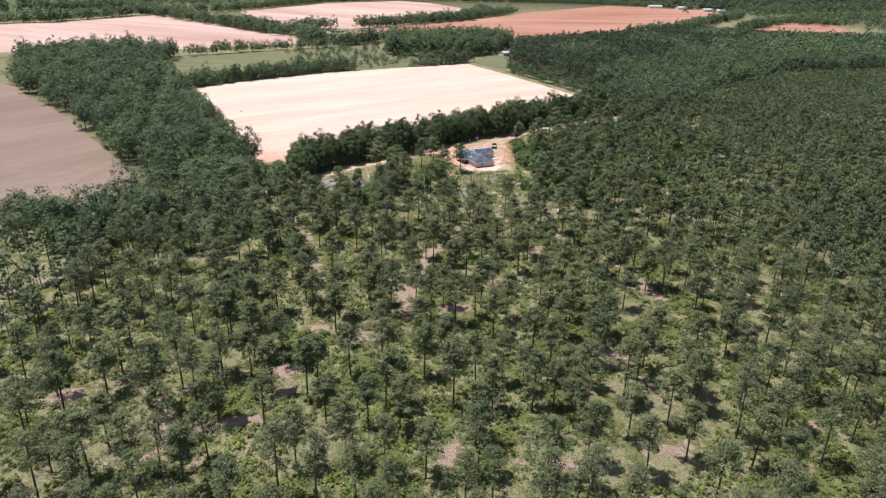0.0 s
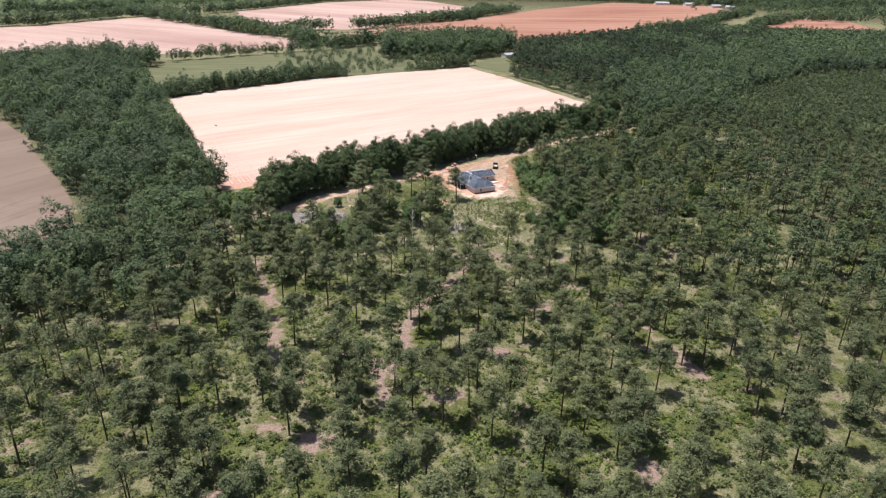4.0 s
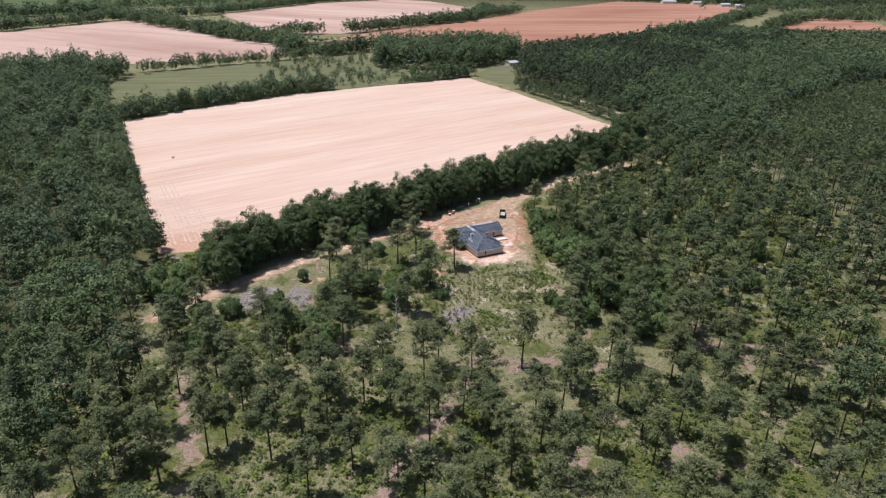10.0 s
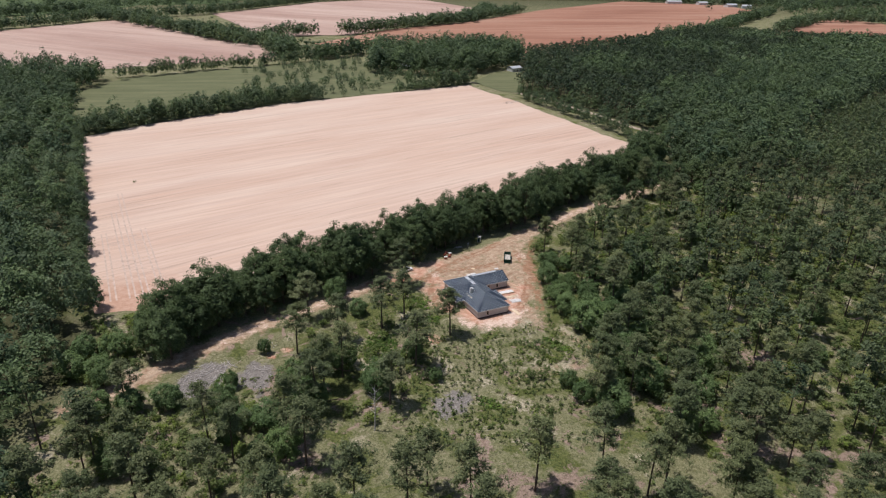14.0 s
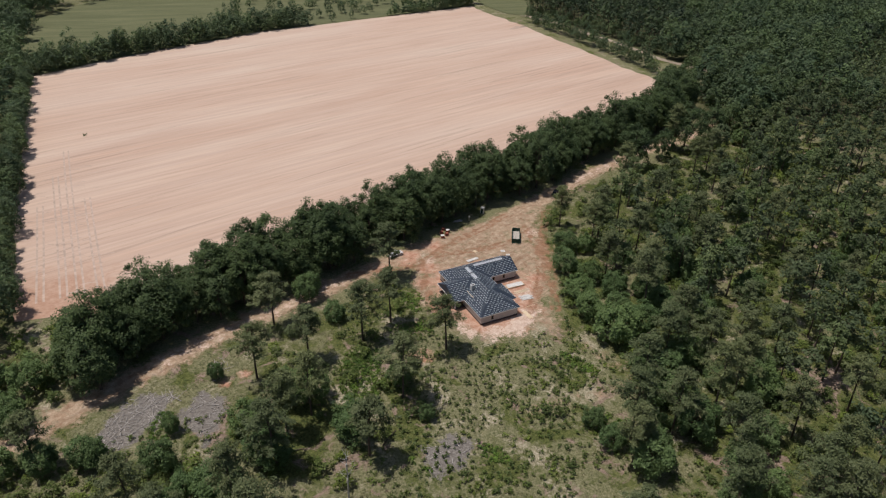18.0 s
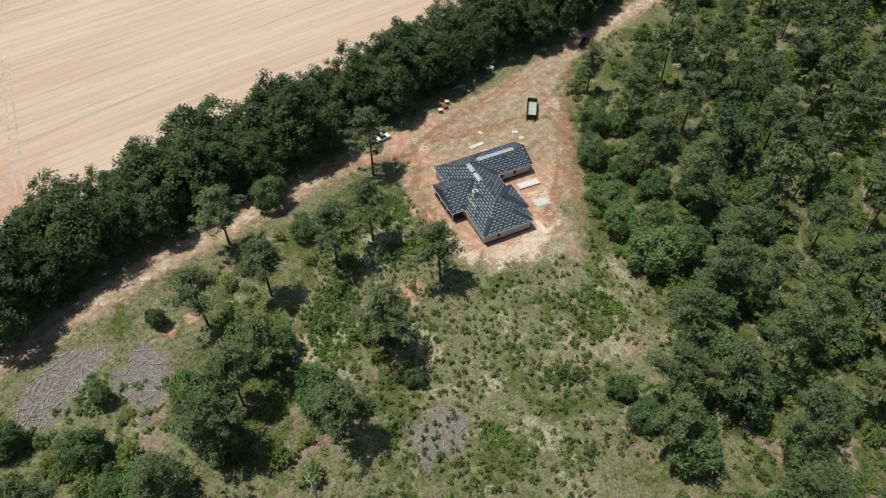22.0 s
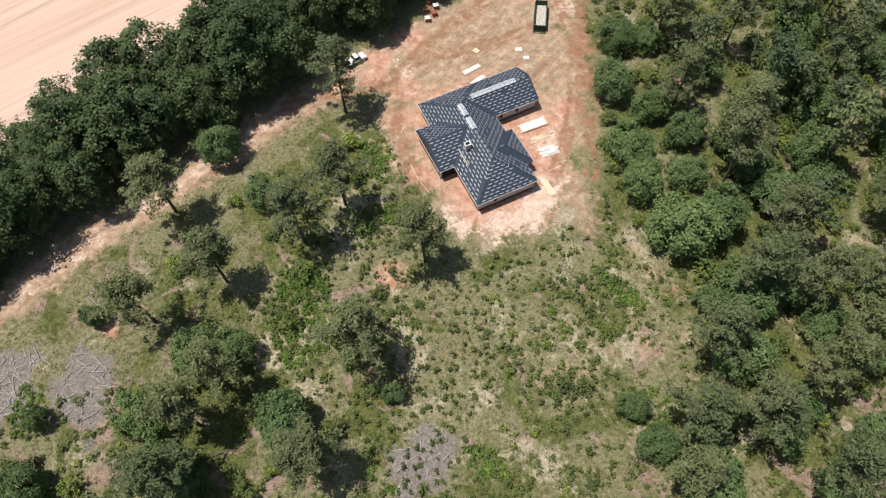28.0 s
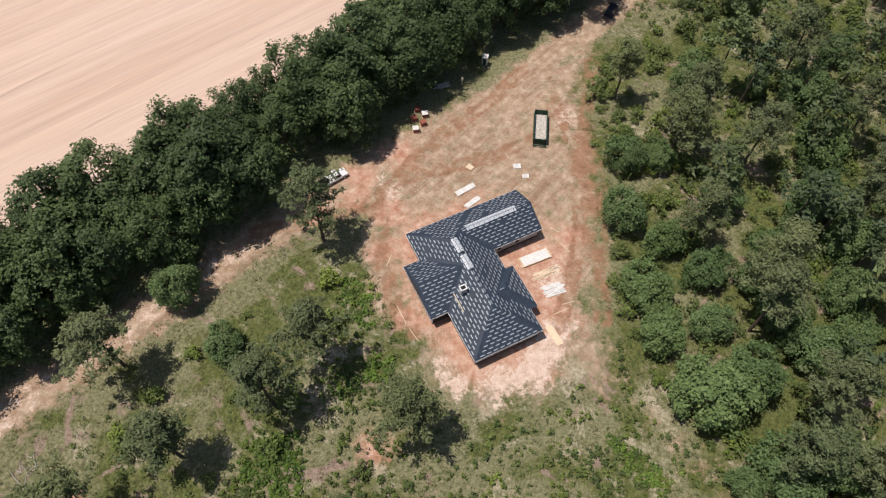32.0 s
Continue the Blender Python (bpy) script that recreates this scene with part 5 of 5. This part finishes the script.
def roof_block(axis_name, a0, a1, b0, b1, hip0, hip1, base=EAVE):
    half = (b1 - b0) / 2
    rise, mid = half * PITCH, (b0 + b1) / 2
    r0, r1 = a0 + (half if hip0 else 0), a1 - (half if hip1 else 0)

    def pt(a, b, z):
        return (a, b, z) if axis_name == "u" else (b, a, z)
    bm = bmesh.new()
    plan = ((a0, b0), (a1, b0), (a1, b1), (a0, b1))
    lo = [bm.verts.new(pt(a, b, base)) for a, b in plan]
    dn = [bm.verts.new(pt(a, b, base - 0.06)) for a, b in plan]
    p, q = bm.verts.new(pt(r0, mid, base + rise)), bm.verts.new(pt(r1, mid, base + rise))
    for f in ((lo[0], lo[1], q, p), (lo[2], lo[3], p, q), (lo[1], lo[2], q), (lo[3], lo[0], p), dn):
        bm.faces.new(f)
    for i in range(4):
        bm.faces.new((lo[i], dn[i], dn[(i + 1) % 4], lo[(i + 1) % 4]))
    bmesh.ops.recalc_face_normals(bm, faces=bm.faces)
    ROOFS.append((axis_name, a0, a1, b0, b1, hip0, hip1, base))
    return part("roof", bm, M_ROOF, house, "dark blue-black roof covering")


def slope_heights(block, u, v):
    axis_name, a0, a1, b0, b1, hip0, hip1, base = block
    a, b = (u, v) if axis_name == "u" else (v, u)
    if not (a0 <= a <= a1 and b0 <= b <= b1):
        return None
    d = [b - b0, b1 - b, a - a0 if hip0 else 99, a1 - a if hip1 else 99]
    k = int(np.argmin(d))
    return base + PITCH * d[k], k


def roof_top(u, v):
    return max([s[0] for s in (slope_heights(b, u, v) for b in ROOFS) if s] or [0])


roof_block("v", -OVER, 24.55, -OVER, 11.45, True, True)
roof_block("u", 5.5, 20.65, 15.55, 24.55, False, False, EAVE - 0.01)
roof_block("u", -3.40, 5.5, 8.65, 19.05, False, False, EAVE - 0.02)
roof_block("u", 5.5, 12.75, 3.5, 11.6, False, True, EAVE - 0.03)
for lo, hi in (((-0.47, -0.48), (11.47, -0.45)), ((11.45, -0.45), (11.48, 3.5)), ((11.45, 11.6), (11.48, 15.55)), ((11.45, 15.52), (20.67, 15.55)), ((20.65, 15.55), (20.68, 24.55)), ((-0.45, 24.55), (20.65, 24.58)), ((-0.48, -0.45), (-0.45, 8.65)), ((-0.48, 19.05), (-0.45, 24.55)), ((-3.43, 8.65), (-3.40, 19.05)), ((-3.40, 8.62), (-0.48, 8.65)), ((-3.40, 19.05), (-0.48, 19.08)), ((12.75, 3.5), (12.78, 11.6))):
    part("fascia", boxed((*lo, EAVE - 0.22), (*hi, EAVE + 0.012)), M_FASCIA, house, "white fascia board")

# chimney chase
chimney = part("chimney", boxed((2.35, 9.7, 3.6), (3.35, 10.5, 5.75)), M_SIDING, house, "pale boarded chimney chase")
for lo, hi in (((2.28, 9.63), (3.42, 9.80)), ((2.28, 10.40), (3.42, 10.57)), ((2.28, 9.80), (2.45, 10.40)), ((3.25, 9.80), (3.42, 10.40))):
    part("chimney_rim", boxed((*lo, 5.752), (*hi, 5.90), 0.01), M_FASCIA, chimney)
part("flue", boxed((2.46, 9.81, 5.70), (3.24, 10.39, 5.78)), M_DARK, chimney, "black flue opening")
plank = part("roof_plank", boxed((-0.06, -2.2, 0), (0.06, 2.2, 0.05)), M_LUMBER, house, "bare plank lying on the roof")
plank.matrix_basis = pose(1.55, 9.4, 2.75 + 0.5 * (1.55 + 0.45) + 0.03, 0, -26.57, 0)

# pale strips, row by row up each slope
strip_mesh = bpy.data.meshes.new("shingle_strip")
bm = boxed((-0.34, -0.062, 0.0), (0.34, 0.062, 0.014))
bm.to_mesh(strip_mesh)
bm.free()
strip_mesh.materials.append(M_DASH)
strips = []
srng = np.random.default_rng(90)
tilt = math.degrees(math.atan(PITCH))
for blk in ROOFS:
    axis_name, a0, a1, b0, b1, hip0, hip1, base = blk
    for k in range(4):
        along0, along1 = (a0, a1) if k < 2 else (b0, b1)
        if (k == 2 and not hip0) or (k == 3 and not hip1):
            continue
        reach = (b1 - b0) / 2
        row = 0
        up = 0.30
        while up < reach:
            w = along0 + 0.25 + (row % 2) * 0.57 + srng.uniform(-0.06, 0.06)
            while w < along1:
                a, b = {0: (w, b0 + up), 1: (w, b1 - up), 2: (a0 + up, w), 3: (a1 - up, w)}[k]
                u, v = (a, b) if axis_name == "u" else (b, a)
                s = slope_heights(blk, u, v)
                flat = (k < 2) == (axis_name == "u")     # strip runs along u
                du, dv = (0.35, 0) if flat else (0, 0.35)
                ok = s and s[1] == k and s[0] >= roof_top(u, v) - 0.006
                for sg in (-1, 1):
                    e = slope_heights(blk, u + sg * du, v + sg * dv) if ok else None
                    ok = ok and e and e[1] == k and e[0] >= roof_top(u + sg * du, v + sg * dv) - 0.006
                if ok and srng.random() < 0.96:
                    rise_along_u = (axis_name == "u" and k > 1) or (axis_name == "v" and k < 2)
                    sign = 1 if k in (0, 2) else -1
                    m = pose(u, v, s[0] + 0.004) @ (pose(0, 0, 0, 0, -tilt * sign, 0) @ pose(0, 0, 0, 0, 0, 90) if rise_along_u else pose(0, 0, 0, tilt * sign, 0, 0))
                    strips.append((v, m))
                w += 1.14
            up += 0.50
            row += 1
strips.sort(key=lambda q: q[0])
rest_v, rest_f, off = [], [], 0
sv = np.array([q.co[:] for q in strip_mesh.vertices])
sf = np.array([p.vertices[:] for p in strip_mesh.polygons])
for k, (v, m) in enumerate(strips):
    if k < 300:
        ob = new("shingle_strip", strip_mesh)
        ob.parent, ob.matrix_basis = house, m
    else:
        r = np.array(m)
        rest_v.append(sv @ r[:3, :3].T + r[:3, 3])
        rest_f.append(sf + off)
        off += len(sv)
rest = new("shingle_strip_rest", tri_mesh("shingle_strip_rest", np.concatenate(rest_v), np.concatenate(rest_f), M_DASH))
rest.parent = house
tagged(rest, "rows of pale strips on the roof", kind="stuff")

# ---- loose things about the house ----


def at_house(u, v, z=0.0, turn=0.0):
    p = house.matrix_basis @ Vector((u, v, z))
    return pose(p.x, p.y, p.z, 0, 0, HOUSE_TURN + turn)


def bundle():
    """A wrapped stack of shingles saddled over a ridge that runs along x."""
    root = new("shingle_bundle")
    for s in (-1, 1):
        bm = boxed((-0.44, 0.02 if s > 0 else -0.50, 0.0), (0.44, 0.50 if s > 0 else -0.02, 0.24), 0.04)
        ob = part("wrapped_half", bm, M_WRAP, root)
        ob.matrix_basis = pose(0, 0, 0.03, -26.57 * s, 0, 0)
        bm = boxed((-0.03, 0.03 if s > 0 else -0.49, 0.238), (0.03, 0.49 if s > 0 else -0.03, 0.25))
        st = part("strap", bm, M_DARK, ob)
    return tagged(root, "silver plastic-wrapped shingle bundle on the roof ridge", "shingle bundle", "shingle bundles on the ridge")


b0 = bundle()
ridge_wing, ridge_main = EAVE - 0.01 + 4.5 * PITCH, EAVE + 5.95 * PITCH
where = [(8.9 + 0.93 * k, 20.05, ridge_wing, 0) for k in range(10)] + [(5.5, 18.3 - 0.93 * k, ridge_main, 90) for k in range(3)] + [(5.5, 14.9 - 0.93 * k, ridge_main, 90) for k in range(3)]
for k, (u, v, z, turn) in enumerate(where):
    m = at_house(u, v, z, turn + srng.normal() * 1.5)
    if k == 0:
        b0.matrix_basis = m
    else:
        copy_thing(b0, m)


def stack(name, m, n, size, mat, label, category, group="", jitter=0.12, layers=2, cover=None):
    """A stack of boards or sheets on the ground, some of them askew."""
    root = new(name)
    root.matrix_basis = m
    lx, ly, lz = size
    r = np.random.default_rng(len(label) + n)
    for q in range(layers):
        for k in range(n):
            y = (k - (n - 1) / 2) * ly * 1.06
            bm = boxed((-lx / 2, -ly / 2, 0), (lx / 2, ly / 2, lz), min(0.012, lz * 0.2))
            ob = part("board", bm, mat, root)
            ob.matrix_basis = pose(r.normal() * jitter, y + r.normal() * jitter * 0.15, q * (lz + 0.002) + 0.002, 0, 0, r.normal() * jitter * 8)
    if cover:
        bm = boxed((-lx * 0.46, -n * ly * 0.5, 0), (lx * 0.46, n * ly * 0.5, 0.03), 0.01)
        ob = part("cover_sheet", bm, cover, root, "white plastic sheet")
        ob.matrix_basis = pose(0, 0, layers * (lz + 0.002) + 0.02)
    return tagged(root, label, category, group)


def ground_pose(x, y, turn):
    return pose(x, y, 0.01, 0, 0, turn)


stack("lumber_stack", ground_pose(10.7, 18.8, 22), 8, (5.3, 0.22, 0.09), M_LUMBER, "low lumber stack under a white sheet beside the house", "lumber stack", layers=4, cover=M_WHITE)
stack("board_pile", ground_pose(13.3, 12.9, 20), 8, (3.2, 0.24, 0.07), M_WHITE, "loose pile of white boards on red soil", "board pile", jitter=0.3)
stack("offcut_pile", ground_pose(12.4, 16.0, 23), 8, (4.2, 0.16, 0.05), M_LUMBER, "scattered timber offcuts beside the house", "timber", jitter=0.35, layers=1)
stack("plywood_sheets", ground_pose(12.7, 4.8, -62), 1, (3.4, 1.15, 0.02), M_LUMBER, "yellow plywood sheets lying on the bare soil", "plywood", layers=5, jitter=0.08)
stack("trim_stack", ground_pose(-0.6, 33.0, 33), 3, (3.9, 0.34, 0.10), M_WHITE, "white trim boards stacked on the ground", "board pile", layers=2, jitter=0.06)
stack("trim_stack", ground_pose(0.6, 30.3, 40), 3, (3.0, 0.30, 0.08), M_WHITE, "pale trim boards leaning by the house wall", "board pile", layers=2, jitter=0.2)
stack("pallet", ground_pose(0.4, 38.0, -40), 6, (1.2, 0.16, 0.05), M_LUMBER, "pale wooden pallet on the dirt", "pallet", "pallets in the yard", layers=3, jitter=0.02)
stack("pallet", ground_pose(9.0, 38.2, 5), 6, (1.4, 0.17, 0.06), M_WHITE, "whitewashed pallet on the dirt", "pallet", "pallets in the yard", layers=3, jitter=0.02)
stack("pallet", ground_pose(10.4, 36.0, 5), 5, (1.2, 0.16, 0.06), M_WHITE, "whitewashed pallet near the house corner", "pallet", "pallets in the yard", layers=2, jitter=0.02)


def pole(x, y, ln, turn):
    bm = boxed((-ln / 2, -0.045, 0), (ln / 2, 0.045, 0.05), 0.01)
    ob = part("loose_plank", bm, M_LUMBER, None)
    ob.matrix_basis = ground_pose(x, y, turn)
    tagged(ob, "single loose plank lying on red soil", "plank", "loose planks in the yard")


for x, y, ln, turn in ((-13.8, 18.5, 2.4, 70), (-11.5, 8.5, 3.5, -65), (-9.5, 5.0, 2.6, -55), (-12.0, 27.0, 1.6, 30), (15.5, 10.5, 2.2, 18), (16.0, 21.0, 2.6, -50), (14.6, 24.5, 1.8, -35), (14.2, 9.0, 2.8, 24)):
    pole(x, y, ln, turn)

# open steel container
skip = new("skip_container")
skip.matrix_basis = pose(13.9, 46.8, 0.02, 0, 0, -6.5)
L, W, Hh = 6.9, 2.4, 1.45
part("floor", boxed((-W / 2, -L / 2, 0.12), (W / 2, L / 2, 0.24)), M_GREEN, skip)
for x in (-1, 1):
    side_wall = part("side_wall", boxed((x * W / 2 - 0.06, -L / 2, 0.12), (x * W / 2 + 0.06, L / 2, Hh), 0.02), M_GREEN, skip)
    for k in range(8):
        y = -L / 2 + 0.5 + k * (L - 1.0) / 7
        part("rib", boxed((x * (W / 2 + 0.062) - 0.05, y - 0.06, 0.2), (x * (W / 2 + 0.062) + 0.05, y + 0.06, Hh - 0.05), 0.01), M_GREEN, side_wall)
    part("top_rail", boxed((x * W / 2 - 0.09, -L / 2, Hh), (x * W / 2 + 0.09, L / 2, Hh + 0.1), 0.02), M_GREEN, skip)
for y, hh in ((-1, Hh + 0.05), (1, Hh + 0.35)):
    part("end_wall", boxed((-W / 2, y * L / 2 - 0.07, 0.12), (W / 2, y * L / 2 + 0.07, hh), 0.02), M_GREEN, skip)
part("end_step", boxed((-W / 2 - 0.1, -L / 2 - 0.75, 0.3), (W / 2 + 0.1, -L / 2 - 0.55, 0.5), 0.03), M_GREEN, skip)
for x in (-1.05, 1.05):
    part("skid", boxed((x - 0.1, -L / 2 - 0.6, 0), (x + 0.1, L / 2, 0.12), 0.01), M_BLACK, skip)
    for y in (-2.6, 2.6):
        bm = bmesh.new()
        bmesh.ops.create_cone(bm, cap_ends=True, segments=14, radius1=0.16, radius2=0.16, depth=0.2, matrix=pose(x, y, 0.16, 0, 90, 0))
        part("roller", bm, M_BLACK, skip)
bm = bmesh.new()
bmesh.ops.create_grid(bm, x_segments=10, y_segments=26, size=0.5)
for v in bm.verts:
    v.co = Vector((v.co.x * (W - 0.14), v.co.y * (L - 0.2), 0.62 + 0.22 * noise.noise((v.co.x * 6, v.co.y * 14, 2.0))))
part("rubble_load", bm, M_RUBBLE, skip, "pale rubble and offcuts filling the container")
tagged(skip, "dark green open steel skip with pale rubble inside", "skip container")


def vehicle(name, m, paint, label, category, bed=False, size=(4.9, 1.9, 1.75)):
    """A car or pickup: body, cabin, glass, wheels."""
    root = new(name)
    root.matrix_basis = m
    ln, wd, ht = size
    body = bmesh.new()
    side = [(-ln / 2, 0.45), (-ln / 2, 0.95), (ln / 2 - 1.3, 1.0), (ln / 2 - 0.15, 0.88), (ln / 2, 0.45)]
    a = [body.verts.new((x, -wd / 2, z)) for x, z in side]
    b = [body.verts.new((x, wd / 2, z)) for x, z in side]
    body.faces.new(a)
    body.faces.new(b[::-1])
    for i in range(len(side)):
        body.faces.new((a[i], b[i], b[(i + 1) % len(side)], a[(i + 1) % len(side)]))
    bmesh.ops.recalc_face_normals(body, faces=body.faces)
    bmesh.ops.bevel(body, geom=list(body.edges), offset=0.07, segments=2, affect="EDGES")
    bd = part("body", body, paint, root)
    c0, c1 = (-0.55, 1.15) if bed else (-ln / 2 + 0.35, 1.15)
    cab = bmesh.new()
    for z, ins, f0, f1 in ((0.96, 0.06, c0, c1), (ht, 0.22, c0 + 0.28, c1 - 0.62)):
        for x, y in ((f0, -wd / 2 + ins), (f1, -wd / 2 + ins), (f1, wd / 2 - ins), (f0, wd / 2 - ins)):
            cab.verts.new((x, y, z))
    cab.verts.ensure_lookup_table()
    v = cab.verts
    for f in ((3, 2, 1, 0), (4, 5, 6, 7), (0, 1, 5, 4), (1, 2, 6, 5), (2, 3, 7, 6), (3, 0, 4, 7)):
        cab.faces.new([v[i] for i in f])
    bmesh.ops.bevel(cab, geom=list(cab.edges), offset=0.05, segments=2, affect="EDGES")
    cabin = part("cabin", cab, M_GLASS, root, "dark window glass")
    part("cabin_roof", boxed((c0 + 0.26, -wd / 2 + 0.2, ht - 0.04), (c1 - 0.6, wd / 2 - 0.2, ht + 0.03), 0.03), paint, cabin)
    if bed:
        part("load_bed", boxed((-ln / 2 + 0.15, -wd / 2 + 0.18, 0.90), (-0.7, wd / 2 - 0.18, 0.965)), M_BLACK, root, "dark open load bed")
    for x in (-ln / 2 + 0.85, ln / 2 - 0.9):
        for y in (-wd / 2 + 0.08, wd / 2 - 0.08):
            bm = bmesh.new()
            bmesh.ops.create_cone(bm, cap_ends=True, segments=18, radius1=0.36, radius2=0.36, depth=0.24, matrix=pose(x, y, 0.36, 90, 0, 0))
            tyre = part("wheel", bm, M_BLACK, root)
            bm = bmesh.new()
            bmesh.ops.create_cone(bm, cap_ends=True, segments=14, radius1=0.21, radius2=0.21, depth=0.26, matrix=pose(x, y, 0.36, 90, 0, 0))
            part("rim", bm, M_TIN, tyre, "grey rim")
    for y in (-wd / 2 + 0.3, wd / 2 - 0.3):
        part("headlight", boxed((ln / 2 - 0.10, y - 0.16, 0.66), (ln / 2 + 0.015, y + 0.16, 0.80), 0.02), M_TIN, bd)
    return tagged(root, label, category)


vehicle("pickup_truck", pose(-24.0, 35.4, 0.02, 0, 0, 36), M_CARWHITE, "small white pickup parked in the trees' shade", "pickup truck", True, (4.7, 1.8, 1.7))
vehicle("parked_car", pose(31.9, 79.6, 0.02, 0, 0, 62), M_CARDARK, "dark blue-black car parked beside the track", "car", False, (4.6, 1.85, 1.6))

# pallets of brick under the trees
for k, (x, y, turn) in enumerate(((-9.6, 46.6, 12), (-8.2, 48.2, 20), (-9.9, 49.3, 8), (-7.9, 50.3, 15), (-9.3, 51.6, 5))):
    root = new("brick_pallet")
    root.matrix_basis = ground_pose(x, y, turn)
    part("pallet_base", boxed((-0.6, -0.55, 0), (0.6, 0.55, 0.13)), M_LUMBER, root)
    for q in range(5):
        for i in range(5):
            for j in range(2):
                bm = boxed((-0.55 + i * 0.22, -0.5 + j * 0.5, 0.132 + q * 0.17), (-0.34 + i * 0.22, -0.01 + j * 0.5, 0.295 + q * 0.17))
                part("brick_block", bm, M_BRICK, root)
    if k in (0, 3):
        part("cover", boxed((-0.58, -0.53, 0.984), (0.58, 0.53, 1.0), 0.005), M_WHITE, root, "white cover sheet")
    tagged(root, "stacked red brick on a wooden pallet in tree shade", "brick pallet", "brick pallets by the track")

# portable toilet, post and scraps at the tree belt
booth = new("portable_toilet")
booth.matrix_basis = ground_pose(4.2, 64.2, -20)
part("cabin", boxed((-0.55, -0.55, 0.1), (0.55, 0.55, 2.1), 0.04), M_SIDING, booth)
part("roof", boxed((-0.6, -0.6, 2.1), (0.6, 0.6, 2.25), 0.08), M_WHITE, booth, "white moulded roof")
part("door", boxed((-0.36, -0.585, 0.2), (0.36, -0.552, 1.95), 0.01), M_GREEN, booth)
part("base", boxed((-0.6, -0.6, 0), (0.6, 0.6, 0.1)), M_BLACK, booth)
tagged(booth, "pale portable toilet with white roof by the trees", "portable toilet")
meter = new("service_post")
meter.matrix_basis = ground_pose(-0.6, 58.6, 10)
part("post", boxed((-0.08, -0.08, -0.2), (0.08, 0.08, 1.9), 0.01), M_LUMBER, meter)
part("meter_box", boxed((-0.2, -0.2, 1.2), (0.2, -0.082, 1.8), 0.02), M_WHITE, meter, "white meter box")
tagged(meter, "wooden service post with white meter box", "service post")
stack("scrap_pile", ground_pose(-4.4, 58.2, 25), 4, (2.2, 0.3, 0.06), M_STICK, "grey scrap wood heap at the trees", "scrap wood", layers=2, jitter=0.35)

# ---- farmstead and far buildings ----


def farm_building(name, x, y, turn, lx, ly, h, wall, roof_mat, label, category, pitch=0.35):
    root = new(name)
    root.matrix_basis = pose(x, y, float(terrain(x, y)), 0, 0, turn)
    part("wall", boxed((-lx / 2, -ly / 2, -0.3), (lx / 2, ly / 2, h)), wall, root)
    bm = bmesh.new()
    ov, rise = 0.5, (ly / 2 + 0.5) * pitch
    pts = [(-ly / 2 - ov, h), (0, h + rise), (ly / 2 + ov, h), (ly / 2 + ov, h + 0.15), (0, h + rise + 0.15), (-ly / 2 - ov, h + 0.15)]
    a = [bm.verts.new((-lx / 2 - ov, p, z)) for p, z in pts]
    b = [bm.verts.new((lx / 2 + ov, p, z)) for p, z in pts]
    for i in range(6):
        bm.faces.new((a[i], a[(i + 1) % 6], b[(i + 1) % 6], b[i]))
    for e in (a, b):
        bm.faces.new((e[0], e[1], e[4], e[5]))
        bm.faces.new((e[1], e[2], e[3], e[4]))
    bmesh.ops.recalc_face_normals(bm, faces=bm.faces)
    part("roof", bm, roof_mat, root, "pale metal roof")
    for k in range(3):
        u = -lx / 2 + (k + 0.5) * lx / 3
        part("window" if k != 1 else "door", boxed((u - 0.6, -ly / 2 - 0.04, 0.9 if k != 1 else 0), (u + 0.6, -ly / 2 - 0.002, 2.1)), M_GLASS, root)
    return tagged(root, label, category)


farm_building("farm_house", -42, 536, 8, 17, 9, 3.4, M_SIDING, M_TIN, "white farmhouse with pale roof among trees", "house")
farm_building("metal_shed", 70, 532, 35, 13, 9, 3.6, M_SIDING, M_TIN, "pale metal shed at the end of the lane", "shed")
farm_building("farm_cottage", 48, 600, -10, 12, 8, 3.0, M_SIDING, M_SIDING, "small grey house among dark trees", "house")
for k, (x, y, turn, lx) in enumerate(((698, 1929, 5, 44), (773, 1899, 12, 30), (823, 1815, 20, 34), (850, 1772, -15, 24))):
    farm_building("far_barn", x, y, turn, lx, 18, 6, M_SIDING, M_TIN, "far white barn beyond the red field", "barn")
